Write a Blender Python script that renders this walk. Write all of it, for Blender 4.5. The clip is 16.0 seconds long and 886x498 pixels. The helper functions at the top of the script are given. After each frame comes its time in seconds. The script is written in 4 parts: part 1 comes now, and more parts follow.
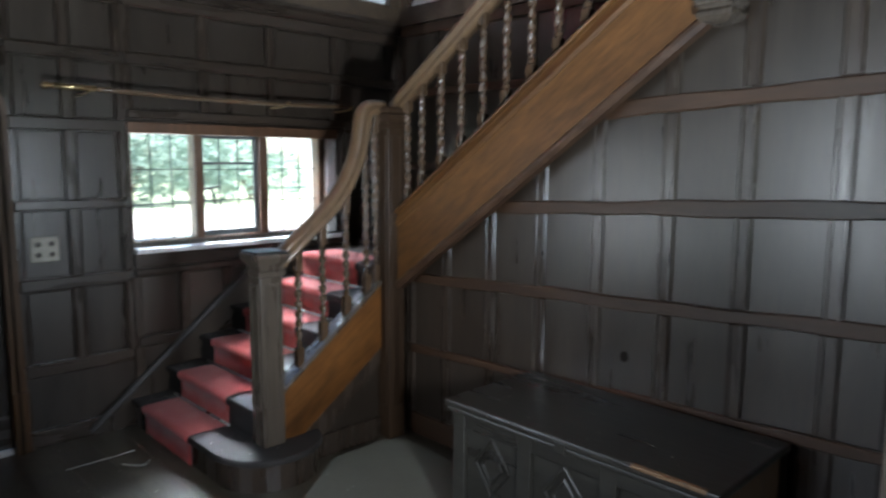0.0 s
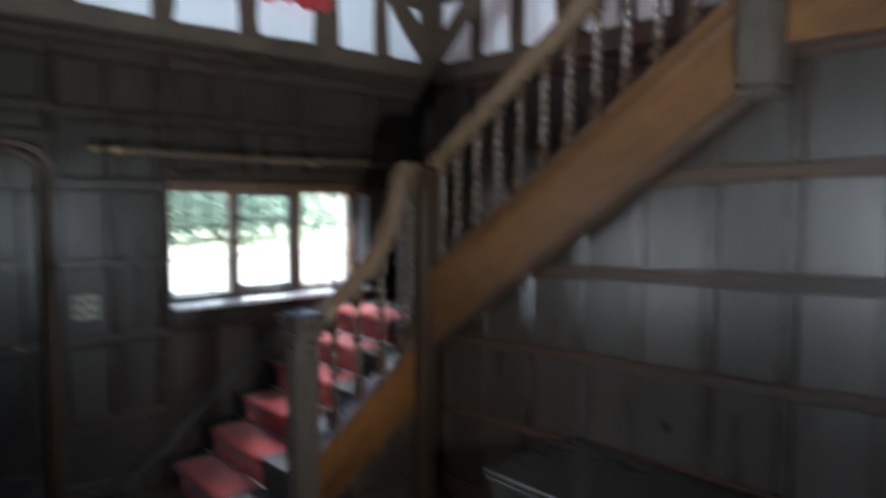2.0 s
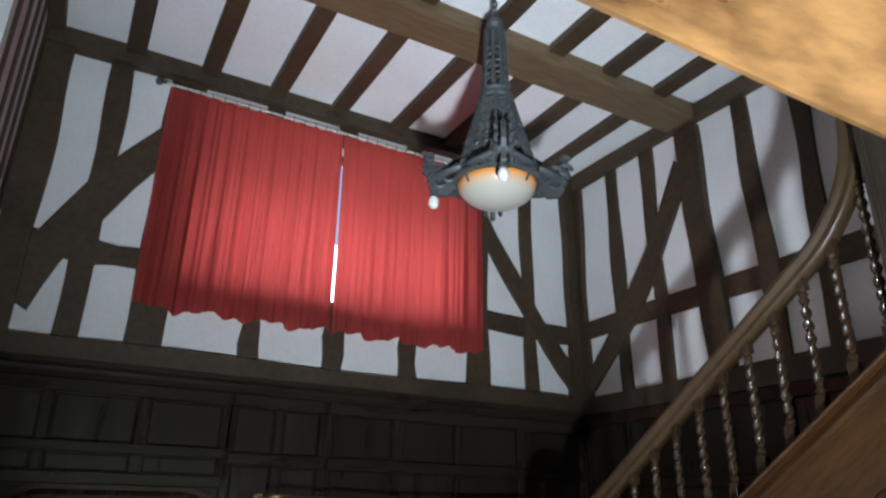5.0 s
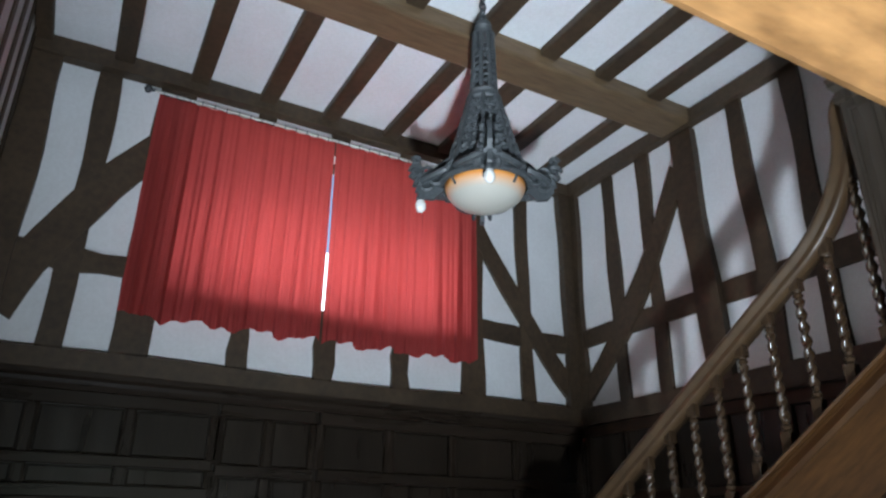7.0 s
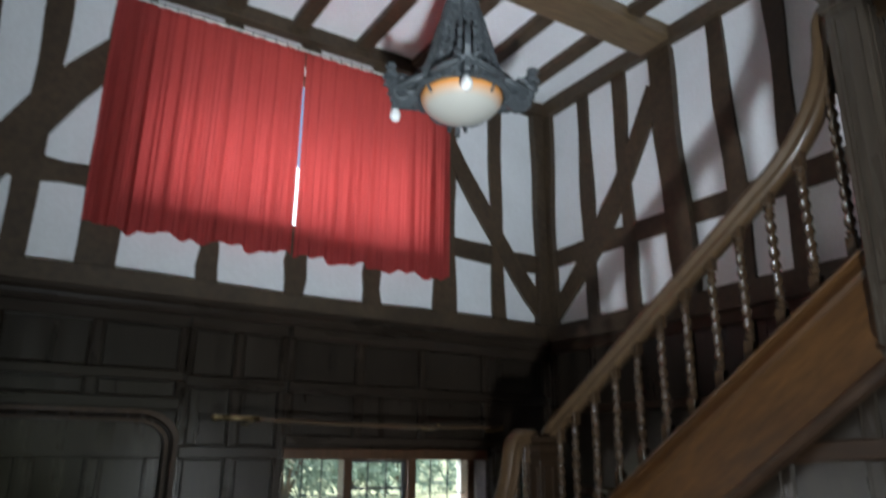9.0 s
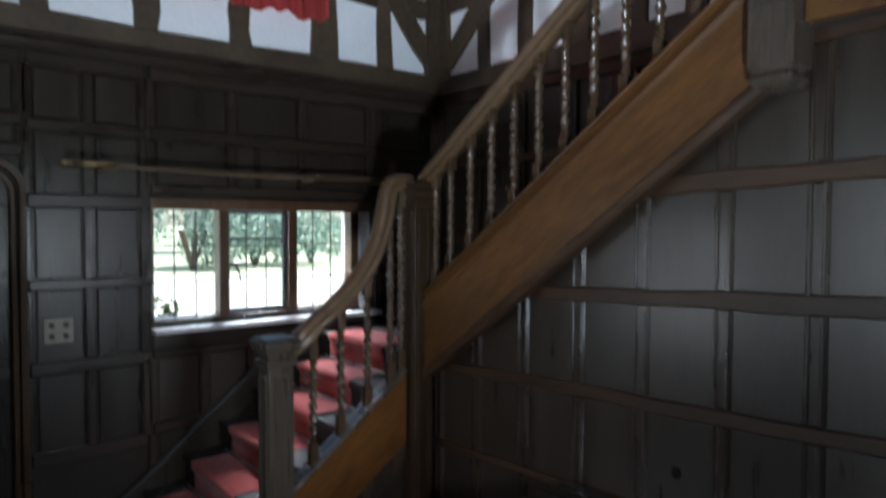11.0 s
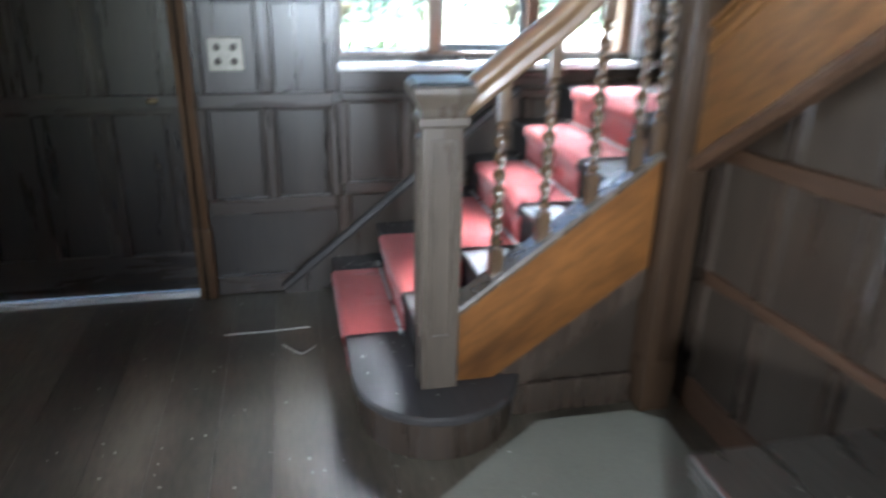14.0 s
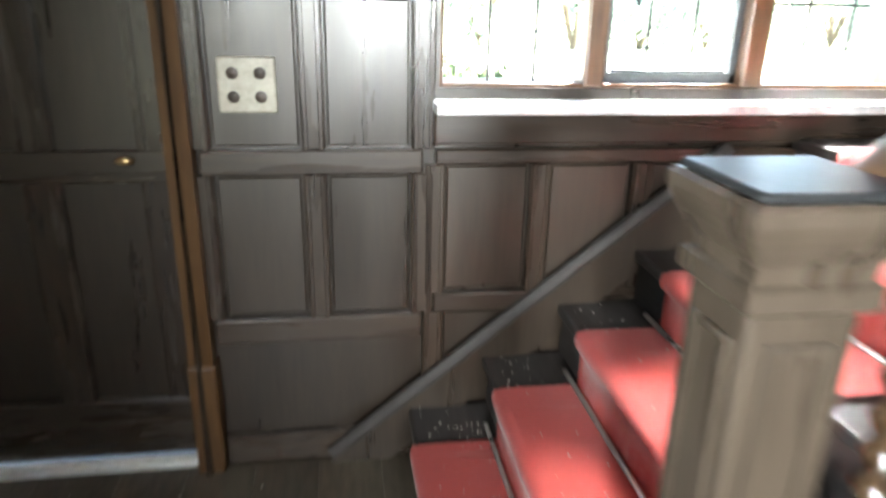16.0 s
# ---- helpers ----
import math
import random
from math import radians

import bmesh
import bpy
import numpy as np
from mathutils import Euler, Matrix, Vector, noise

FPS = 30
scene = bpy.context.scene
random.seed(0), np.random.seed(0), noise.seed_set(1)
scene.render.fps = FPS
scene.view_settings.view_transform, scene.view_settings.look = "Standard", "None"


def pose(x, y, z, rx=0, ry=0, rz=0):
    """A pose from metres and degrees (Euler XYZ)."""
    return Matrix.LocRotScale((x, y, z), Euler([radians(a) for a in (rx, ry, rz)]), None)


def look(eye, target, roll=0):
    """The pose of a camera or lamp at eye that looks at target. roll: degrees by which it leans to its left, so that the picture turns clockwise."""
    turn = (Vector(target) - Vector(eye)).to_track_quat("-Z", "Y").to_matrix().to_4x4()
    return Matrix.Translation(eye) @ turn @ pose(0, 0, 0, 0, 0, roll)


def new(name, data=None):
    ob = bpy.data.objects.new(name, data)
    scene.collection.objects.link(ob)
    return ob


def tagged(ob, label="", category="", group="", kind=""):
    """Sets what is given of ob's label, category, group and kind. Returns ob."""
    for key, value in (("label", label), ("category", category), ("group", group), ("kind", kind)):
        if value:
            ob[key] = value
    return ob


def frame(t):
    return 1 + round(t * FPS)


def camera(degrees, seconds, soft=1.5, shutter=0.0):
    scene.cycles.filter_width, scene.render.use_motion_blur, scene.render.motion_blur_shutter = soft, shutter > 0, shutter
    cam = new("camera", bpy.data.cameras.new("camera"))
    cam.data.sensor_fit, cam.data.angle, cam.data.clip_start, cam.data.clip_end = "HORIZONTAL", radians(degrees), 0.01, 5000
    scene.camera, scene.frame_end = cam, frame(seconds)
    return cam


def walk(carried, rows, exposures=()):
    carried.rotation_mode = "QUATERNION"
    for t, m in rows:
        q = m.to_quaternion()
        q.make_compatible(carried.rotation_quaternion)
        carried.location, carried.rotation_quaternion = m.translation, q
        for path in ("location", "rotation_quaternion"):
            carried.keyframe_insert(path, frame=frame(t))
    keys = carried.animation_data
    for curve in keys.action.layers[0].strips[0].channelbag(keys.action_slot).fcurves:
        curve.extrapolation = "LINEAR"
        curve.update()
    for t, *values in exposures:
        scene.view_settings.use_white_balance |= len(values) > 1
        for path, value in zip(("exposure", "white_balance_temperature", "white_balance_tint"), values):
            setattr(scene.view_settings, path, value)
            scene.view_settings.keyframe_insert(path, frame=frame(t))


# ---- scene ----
cam = camera(65.7, 16.0, soft=2.4, shutter=0.95)
PATH = [
    (0, (4.421, -0.834, 1.694), (2.996, 0.546, 1.439), 0.3),
    (0.5, (4.363, -0.98, 1.708), (3.08, 0.535, 1.462), 0.4),
    (1, (4.371, -0.959, 1.808), (3.119, 0.575, 1.525), -0.0),
    (1.5, (4.329, -0.922, 1.808), (3.076, 0.614, 1.54), 0.3),
    (2, (4.356, -0.896, 1.840), (2.884, 0.449, 1.687), 0.4),
    (2.5, (4.383, -0.87, 1.871), (2.696, 0.192, 2.031), 0.6),
    (3, (4.425, -0.884, 1.961), (2.738, 0.125, 2.33), 0.7),
    (3.5, (4.441, -0.885, 2.004), (2.773, 0.093, 2.517), 0.8),
    (4, (4.443, -0.885, 2.011), (2.791, 0.062, 2.625), 1.0),
    (6.5, (4.431, -0.791, 1.993), (2.807, 0.095, 2.753), 0.6),
    (7, (4.413, -0.754, 1.986), (2.788, 0.129, 2.746), 0.7),
    (7.5, (4.404, -0.752, 1.985), (2.761, 0.132, 2.704), 0.7),
    (8, (4.403, -0.753, 2.005), (2.751, 0.134, 2.7), 0.8),
    (10.5, (4.273, -0.624, 1.758), (2.708, 0.615, 1.876), -0.2),
    (11, (4.284, -0.472, 1.779), (2.729, 0.783, 1.703), 0.2),
    (11.5, (4.269, -0.296, 1.729), (2.709, 0.939, 1.527), 0.6),
    (12, (4.122, -0.082, 1.67), (2.548, 1.11, 1.356), 0.5),
    (12.5, (3.979, 0.104, 1.641), (2.383, 1.204, 1.151), 0.8),
    (13, (3.836, 0.365, 1.602), (2.188, 1.363, 1.065), 0.8),
    (13.5, (3.644, 0.45, 1.582), (1.913, 1.247, 0.977), 0.6),
    (13.7, (3.498, 0.478, 1.554), (1.713, 1.063, 0.895), 0.8),
    (14, (3.278, 0.521, 1.511), (1.464, 0.928, 0.773), 1.1),
    (14.5, (2.933, 0.599, 1.464), (1.119, 0.833, 0.653), 1.2),
    (15, (2.574, 0.627, 1.455), (0.744, 0.835, 0.676), 1.7),
    (15.25, (2.345, 0.567, 1.448), (0.505, 0.791, 0.752), 1.7),
    (15.5, (2.219, 0.525, 1.441), (0.371, 0.764, 0.714), 1.7),
    (16, (1.875, 0.49, 1.389), (0.015, 0.774, 0.71), 1.3),
]
EXPOSURES = [
    (0.0, 2.7, 6100, 10), (1.0, 2.98, 6050, 10), (1.6, 2.8, 6000, 10), (2.0, 2.2, 6000, 10), (2.5, 0.95, 6000, 10), (3.0, 1.05, 6750, 10), (4.0, 1.32, 6750, 10), (6.8, 1.42, 6350, 10), (8.0, 1.37, 6650, 10),
    (10.5, 1.55, 6250, 10), (11.0, 1.72, 6050, 10), (11.6, 2.05, 5900, 10), (12.5, 3.05, 5950, 10), (13.5, 3.65, 5900, 10), (14.5, 4.35, 5900, 10), (15.2, 4.6, 6100, 10), (16.0, 4.75, 7000, 10),
]
walk(cam, [(t, look(eye, target, roll)) for t, eye, target, roll in PATH], EXPOSURES)

# ---- world and large lights ----
world = bpy.data.worlds.new("sky")
world.use_nodes = True
scene.world = world
wn = world.node_tree.nodes
sky = wn.new("ShaderNodeTexSky")
sky.sky_type, sky.sun_disc = "NISHITA", False
sky.sun_elevation, sky.sun_rotation = radians(56), radians(19)
world.node_tree.links.new(sky.outputs["Color"], wn["Background"].inputs["Color"])
wn["Background"].inputs["Strength"].default_value = 0.09

sun = new("sun", bpy.data.lights.new("sun", "SUN"))
sun.data.energy, sun.data.angle, sun.data.color = 5.0, radians(0.6), (1.0, 0.95, 0.87)
sun.rotation_euler = (radians(34), 0, radians(161))


def area_lamp(name, eye, target, wide, high, power, colour, spread=180):
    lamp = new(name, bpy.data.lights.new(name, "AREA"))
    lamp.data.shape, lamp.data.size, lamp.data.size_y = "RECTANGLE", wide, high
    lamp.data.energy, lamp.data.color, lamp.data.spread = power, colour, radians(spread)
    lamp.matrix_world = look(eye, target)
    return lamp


COOL = (0.76, 0.89, 1.0)
# Two fixed, unseen lamps added in place of a torch carried beside the camera.
area_lamp("torch_standin_high", (5.47, -1.18, 0.5), (1.7, 1.0, 4.3), 0.18, 0.18, 25, COOL, 70)
area_lamp("torch_standin_low", (5.47, -0.5, 1.75), (1.4, 1.4, 0.75), 0.3, 0.3, 1.5, (0.86, 0.94, 1.0), 42)
# Unseen lamp added to bring a sheen onto the west panelling.
area_lamp("west_sheen_lamp", (5.47, 0.9, 1.55), (0.3, 1.0, 1.0), 0.6, 0.6, 0.62, (0.86, 0.94, 1.0), 31)
# Unseen south lamp, added for the sheen on the stair panelling.
area_lamp("unseen_south_lamp", (2.3, -4.57, 1.45), (3.1, 2.0, 1.7), 1.6, 1.4, 3.6, (0.88, 0.94, 1.0), 80)
# Added lamp, out of view: widens the sheen on the stair panelling.
area_lamp("panel_sheen_lamp", (0.8, -1.40, 1.25), (2.9, 1.9, 1.35), 0.85, 0.95, 0.33, (0.88, 0.94, 1.0), 62)
area_lamp("stair_window_skylight", (-0.72, 1.9, 2.55), (0.75, 2.0, 0.95), 1.0, 0.8, 23, (0.88, 0.95, 1.0), 84)
area_lamp("curtained_window_skylight", (-0.27, 0.75, 3.68), (1.0, 0.75, 3.66), 1.8, 0.5, 3.4, (0.95, 0.98, 1.0))


# ---- materials ----
def material(name, colour, rough=0.5, metal=0.0, dark=None, scale=6.0, stretch=(1, 1, 1), bump=0.15, fine=60.0, spread=0.10, stains=0.35, coat=0.0, turn=None):
    """Two scales of variation: broad stains and fine grain, in object metres; each piece takes its own tone."""
    m = bpy.data.materials.new(name)
    m.use_nodes = True
    n, l = m.node_tree.nodes, m.node_tree.links
    b = n["Principled BSDF"]
    geo = n.new("ShaderNodeNewGeometry")
    mapping = n.new("ShaderNodeMapping")
    mapping.inputs["Scale"].default_value = stretch
    if turn:
        mapping.vector_type = "TEXTURE"
        mapping.inputs["Rotation"].default_value = turn
        mapping.inputs["Scale"].default_value = [1 / c for c in stretch]
    l.new(geo.outputs["Position"], mapping.inputs["Vector"])
    info = n.new("ShaderNodeObjectInfo")
    shift = n.new("ShaderNodeVectorMath")
    shift.operation = "ADD"
    l.new(mapping.outputs["Vector"], shift.inputs[0])
    l.new(info.outputs["Random"], shift.inputs[1])
    broad = n.new("ShaderNodeTexNoise")
    broad.inputs["Scale"].default_value, broad.inputs["Detail"].default_value = scale, 5
    grain = n.new("ShaderNodeTexNoise")
    grain.inputs["Scale"].default_value, grain.inputs["Detail"].default_value = fine, 4
    l.new(shift.outputs[0], broad.inputs["Vector"])
    l.new(shift.outputs[0], grain.inputs["Vector"])
    ramp = n.new("ShaderNodeValToRGB")
    dark = dark or tuple(c * 0.55 for c in colour)
    ramp.color_ramp.elements[0].position, ramp.color_ramp.elements[1].position = 0.3, 0.68
    ramp.color_ramp.elements[0].color, ramp.color_ramp.elements[1].color = (*dark, 1), (*colour, 1)
    mix = n.new("ShaderNodeMath")
    mix.operation = "MULTIPLY_ADD"
    mix.inputs[1].default_value, mix.inputs[2].default_value = stains, 0.5 - stains / 2
    l.new(broad.outputs["Fac"], mix.inputs[0])
    both = n.new("ShaderNodeMath")
    both.operation = "MULTIPLY_ADD"
    both.inputs[1].default_value = 0.5
    l.new(grain.outputs["Fac"], both.inputs[0])
    half = n.new("ShaderNodeMath")
    half.operation = "MULTIPLY_ADD"
    half.inputs[1].default_value, half.inputs[2].default_value = 1.0, -0.25
    l.new(mix.outputs[0], half.inputs[0])
    l.new(half.outputs[0], both.inputs[2])
    l.new(both.outputs[0], ramp.inputs["Fac"])
    tone = n.new("ShaderNodeHueSaturation")
    value = n.new("ShaderNodeMapRange")
    value.inputs["To Min"].default_value, value.inputs["To Max"].default_value = 1 - spread, 1 + spread
    l.new(info.outputs["Random"], value.inputs["Value"])
    l.new(value.outputs[0], tone.inputs["Value"])
    l.new(ramp.outputs["Color"], tone.inputs["Color"])
    l.new(tone.outputs["Color"], b.inputs["Base Color"])
    r = n.new("ShaderNodeMapRange")
    r.inputs["To Min"].default_value, r.inputs["To Max"].default_value = max(0.03, rough - 0.12), min(1, rough + 0.12)
    l.new(broad.outputs["Fac"], r.inputs["Value"])
    l.new(r.outputs[0], b.inputs["Roughness"])
    b.inputs["Metallic"].default_value = metal
    b.inputs["Coat Weight"].default_value = coat
    b.inputs["Coat Roughness"].default_value = 0.25
    bp = n.new("ShaderNodeBump")
    bp.inputs["Strength"].default_value, bp.inputs["Distance"].default_value = bump, 0.004
    l.new(both.outputs[0], bp.inputs["Height"])
    l.new(bp.outputs["Normal"], b.inputs["Normal"])
    return m


UP, ALX, ALY = (9, 9, 1.0), (1.0, 9, 9), (9, 1.0, 9)
M_PANEL = material("panel_oak", (0.032, 0.0225, 0.0155), 0.31, dark=(0.014, 0.010, 0.0072), stretch=UP, scale=1.2, fine=7, bump=0.18, stains=0.5, spread=0.16)
M_STILE = material("frame_oak", (0.036, 0.024, 0.016), 0.27, dark=(0.014, 0.010, 0.0075), stretch=UP, scale=1.2, fine=7, bump=0.2, spread=0.15)
M_RAIL = material("rail_oak", (0.050, 0.0255, 0.0135), 0.42, dark=(0.021, 0.0112, 0.0066), stretch=ALX, scale=1.2, fine=7, bump=0.25, stains=0.6)
M_RAIL.node_tree.nodes["Principled BSDF"].inputs["Specular IOR Level"].default_value = 0.28
M_RAILY = material("rail_oak_y", (0.036, 0.024, 0.016), 0.29, dark=(0.014, 0.010, 0.0075), stretch=ALY, scale=1.2, fine=7, bump=0.2, spread=0.15)
M_TIMBER = material("beam_oak", (0.072, 0.045, 0.024), 0.6, dark=(0.028, 0.017, 0.009), stretch=(4, 4, 4), scale=0.7, fine=6, bump=0.4, stains=0.5)
M_STRING = material("string_oak", (0.108, 0.047, 0.0135), 0.40, dark=(0.034, 0.014, 0.0048), stretch=(1.1, 6, 6), scale=0.9, fine=8, bump=0.2, stains=0.7, turn=(0, -0.604, 0))
M_STRING.node_tree.nodes["Principled BSDF"].inputs["Specular IOR Level"].default_value = 0.3
M_STRING_LOW = material("lower_string_oak", (0.098, 0.037, 0.0075), 0.40, dark=(0.028, 0.0105, 0.003), stretch=(4, 0.9, 4), scale=0.9, fine=8, bump=0.2, stains=0.85, turn=(0.647, 0, 0))
M_STRING_LOW.node_tree.nodes["Principled BSDF"].inputs["Specular IOR Level"].default_value = 0.3
M_STAIR = material("newel_oak", (0.058, 0.044, 0.032), 0.28, dark=(0.027, 0.020, 0.0145), stretch=UP, scale=1.2, fine=6, bump=0.12, stains=0.5)
# Varnished oak; the strong light from below is painted in as a golden base.
M_BEAM = material("lit_varnished_beam", (0.27, 0.135, 0.05), 0.3, dark=(0.055, 0.024, 0.009), stretch=(5, 1.6, 5), scale=2.2, fine=11, bump=0.9, coat=0.35, stains=1.0)
M_BAL = material("baluster_oak", (0.062, 0.036, 0.019), 0.24, dark=(0.022, 0.0125, 0.007), stretch=UP, scale=1.2, fine=8, bump=0.12, coat=0.3)
M_HANDRAIL = material("handrail_oak", (0.108, 0.064, 0.032), 0.36, dark=(0.050, 0.028, 0.014), stretch=(2, 2, 2), scale=1.2, fine=9, bump=0.15, coat=0.1)
M_TREAD = material("tread_oak", (0.036, 0.032, 0.030), 0.5, dark=(0.017, 0.0145, 0.013), stretch=ALX, scale=1.5, fine=7, bump=0.2)
M_TREAD.node_tree.nodes["Principled BSDF"].inputs["Specular IOR Level"].default_value = 0.2
M_FLOOR = material("floor_oak", (0.070, 0.057, 0.039), 0.42, dark=(0.022, 0.0175, 0.0115), stretch=(1.2, 5, 5), scale=1.0, fine=10, bump=0.35, spread=0.22, stains=0.85)
M_PLASTER = material("limewash_plaster", (0.76, 0.77, 0.79), 0.85, dark=(0.66, 0.66, 0.67), scale=3, fine=45, bump=0.25, stains=0.5)
M_MAINBEAM = material("main_beam_oak", (0.19, 0.125, 0.068), 0.5, dark=(0.085, 0.052, 0.027), stretch=(6, 0.8, 6), scale=1.0, fine=7, bump=0.4)
M_JAMB = material("jamb_oak", (0.082, 0.040, 0.014), 0.45, dark=(0.034, 0.016, 0.006), stretch=UP, scale=1.2, fine=7, bump=0.2)
M_JAMB.node_tree.nodes["Principled BSDF"].inputs["Specular IOR Level"].default_value = 0.25
M_CARPET = material("red_carpet", (0.52, 0.06, 0.045), 0.95, dark=(0.36, 0.03, 0.025), scale=5, fine=220, bump=0.6)
carpet_skin = M_CARPET.node_tree.nodes["Principled BSDF"]
carpet_skin.inputs["Sheen Weight"].default_value, carpet_skin.inputs["Sheen Roughness"].default_value = 0.35, 0.45
M_SILL = material("sill_white", (0.78, 0.78, 0.78), 0.35, scale=3, fine=40, bump=0.08)
M_BRASS = material("brass", (0.55, 0.40, 0.2), 0.35, 1.0, scale=8, fine=80)
M_STEEL = material("steel_rod", (0.62, 0.6, 0.56), 0.3, 1.0, scale=8, fine=80)
M_IRON = material("black_iron", (0.085, 0.095, 0.102), 0.55, 0.15, dark=(0.035, 0.039, 0.042), scale=12, fine=90, bump=0.5)
M_LEAD = material("lead", (0.06, 0.065, 0.07), 0.55, 0.6, scale=12, fine=90)
M_IVORY = material("ivory_plate", (0.33, 0.31, 0.25), 0.4, scale=9, fine=60, bump=0.05)
M_DARKKNOB = material("brown_knob", (0.035, 0.02, 0.012), 0.35, dark=(0.012, 0.007, 0.004), scale=9, fine=60)
M_CHEST = material("chest_oak", (0.034, 0.031, 0.025), 0.3, dark=(0.013, 0.011, 0.009), stretch=ALX, scale=1.3, fine=7, bump=0.35, stains=0.6)
# Brighter copy of the chest oak, with the light on it painted in.
M_CHESTLIT = material("lit_chest_oak", (0.22, 0.13, 0.065), 0.42, dark=(0.11, 0.06, 0.03), stretch=UP, scale=1.3, fine=7, bump=0.2)
# Paler floor tone: the light on the boards is put into this colour.
M_FLOORLIT = material("lit_floor", (0.17, 0.165, 0.13), 0.9, dark=(0.11, 0.105, 0.08), scale=4, fine=160, bump=0.4)
M_DUST = material("paint_flake", (0.45, 0.44, 0.40), 0.8, scale=9, fine=60)
M_STRIP = material("pale_strip", (0.72, 0.71, 0.66), 0.5, scale=9, fine=60)
M_ORANGE = material("orange_sticker", (0.8, 0.16, 0.05), 0.5, scale=9, fine=60, bump=0.02)
M_BULB = material("pearl_bulb", (0.85, 0.85, 0.83), 0.25, scale=9, fine=60, bump=0.01)
M_LEAF = material("leaf", (0.065, 0.11, 0.035), 0.6, dark=(0.02, 0.042, 0.013), scale=2.5, fine=12, spread=0.3)
M_BARK = material("bark", (0.12, 0.09, 0.065), 0.9, scale=5, fine=40, bump=0.7)
M_LAWN = material("lawn", (0.34, 0.38, 0.27), 0.9, dark=(0.25, 0.29, 0.18), scale=0.6, fine=30, bump=0.5)
M_PATH = material("pale_gravel", (0.62, 0.6, 0.55), 0.9, scale=2, fine=60, bump=0.4)

M_WINOAK = material("window_oak", (0.115, 0.058, 0.030), 0.34, dark=(0.045, 0.023, 0.013), stretch=UP, scale=1.2, fine=7, bump=0.2)
M_CAPPLATE = material("dark_cap_plate", (0.016, 0.018, 0.019), 0.38, dark=(0.008, 0.008, 0.009), scale=4, fine=30, bump=0.15)
M_CAPPLATE.node_tree.nodes["Principled BSDF"].inputs["Specular IOR Level"].default_value = 0.35
# Far foliage: haze over the distance is painted in as a paler leaf colour.
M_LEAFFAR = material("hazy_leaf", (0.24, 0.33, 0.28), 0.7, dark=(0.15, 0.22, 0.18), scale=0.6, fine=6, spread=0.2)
M_LEAFPALE = material("pale_leaf", (0.16, 0.21, 0.09), 0.6, dark=(0.09, 0.13, 0.06), scale=2.5, fine=12, spread=0.3)

# Oak lightened so that the torchlight on the door posts sits in the colour.
M_POSTLIT = material("lit_post_oak", (0.21, 0.172, 0.132), 0.34, dark=(0.11, 0.082, 0.056), stretch=UP, scale=1.2, fine=7, bump=0.2, stains=0.6)

M_KNOT = material("dead_knot", (0.010, 0.007, 0.005), 0.8, scale=9, fine=60)
M_KNOT.node_tree.nodes["Principled BSDF"].inputs["Specular IOR Level"].default_value = 0.1

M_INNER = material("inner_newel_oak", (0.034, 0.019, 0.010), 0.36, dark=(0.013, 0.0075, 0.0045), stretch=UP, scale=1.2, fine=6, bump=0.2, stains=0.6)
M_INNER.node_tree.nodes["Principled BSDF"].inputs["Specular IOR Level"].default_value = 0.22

M_GLASS = bpy.data.materials.new("window_glass")
M_GLASS.use_nodes = True
g = M_GLASS.node_tree.nodes["Principled BSDF"]
g.inputs["Transmission Weight"].default_value, g.inputs["Roughness"].default_value, g.inputs["IOR"].default_value = 1.0, 0.02, 1.1
g.inputs["Base Color"].default_value = (0.97, 1.0, 0.99, 1)

M_CURTAIN = bpy.data.materials.new("red_curtain")
M_CURTAIN.use_nodes = True
cn, cl = M_CURTAIN.node_tree.nodes, M_CURTAIN.node_tree.links
cb = cn["Principled BSDF"]
weave = cn.new("ShaderNodeTexNoise")
weave.inputs["Scale"].default_value, weave.inputs["Detail"].default_value = 7, 6
cr = cn.new("ShaderNodeValToRGB")
cr.color_ramp.elements[0].color, cr.color_ramp.elements[1].color = (0.24, 0.026, 0.025, 1), (0.42, 0.052, 0.045, 1)
cl.new(weave.outputs["Fac"], cr.inputs["Fac"])
cl.new(cr.outputs["Color"], cb.inputs["Base Color"])
cb.inputs["Roughness"].default_value = 0.9
through_cloth = cn.new("ShaderNodeBsdfTranslucent")
through_cloth.inputs["Color"].default_value = (0.68, 0.095, 0.095, 1)
blend = cn.new("ShaderNodeMixShader")
blend.inputs["Fac"].default_value = 0.4
cl.new(cb.outputs[0], blend.inputs[1])
cl.new(through_cloth.outputs[0], blend.inputs[2])
cl.new(blend.outputs[0], cn["Material Output"].inputs["Surface"])

M_BOWL = bpy.data.materials.new("amber_rimmed_opal_glass")
M_BOWL.use_nodes = True
bn, bl = M_BOWL.node_tree.nodes, M_BOWL.node_tree.links
tc = bn.new("ShaderNodeTexCoord")
sep = bn.new("ShaderNodeSeparateXYZ")
bl.new(tc.outputs["Generated"], sep.inputs[0])
br = bn.new("ShaderNodeValToRGB")
br.color_ramp.elements[0].position, br.color_ramp.elements[1].position = 0.38, 0.82
br.color_ramp.elements[0].color, br.color_ramp.elements[1].color = (0.44, 0.42, 0.37, 1), (0.68, 0.27, 0.06, 1)
bl.new(sep.outputs["Z"], br.inputs["Fac"])
bl.new(br.outputs["Color"], bn["Principled BSDF"].inputs["Base Color"])
bn["Principled BSDF"].inputs["Roughness"].default_value = 0.3


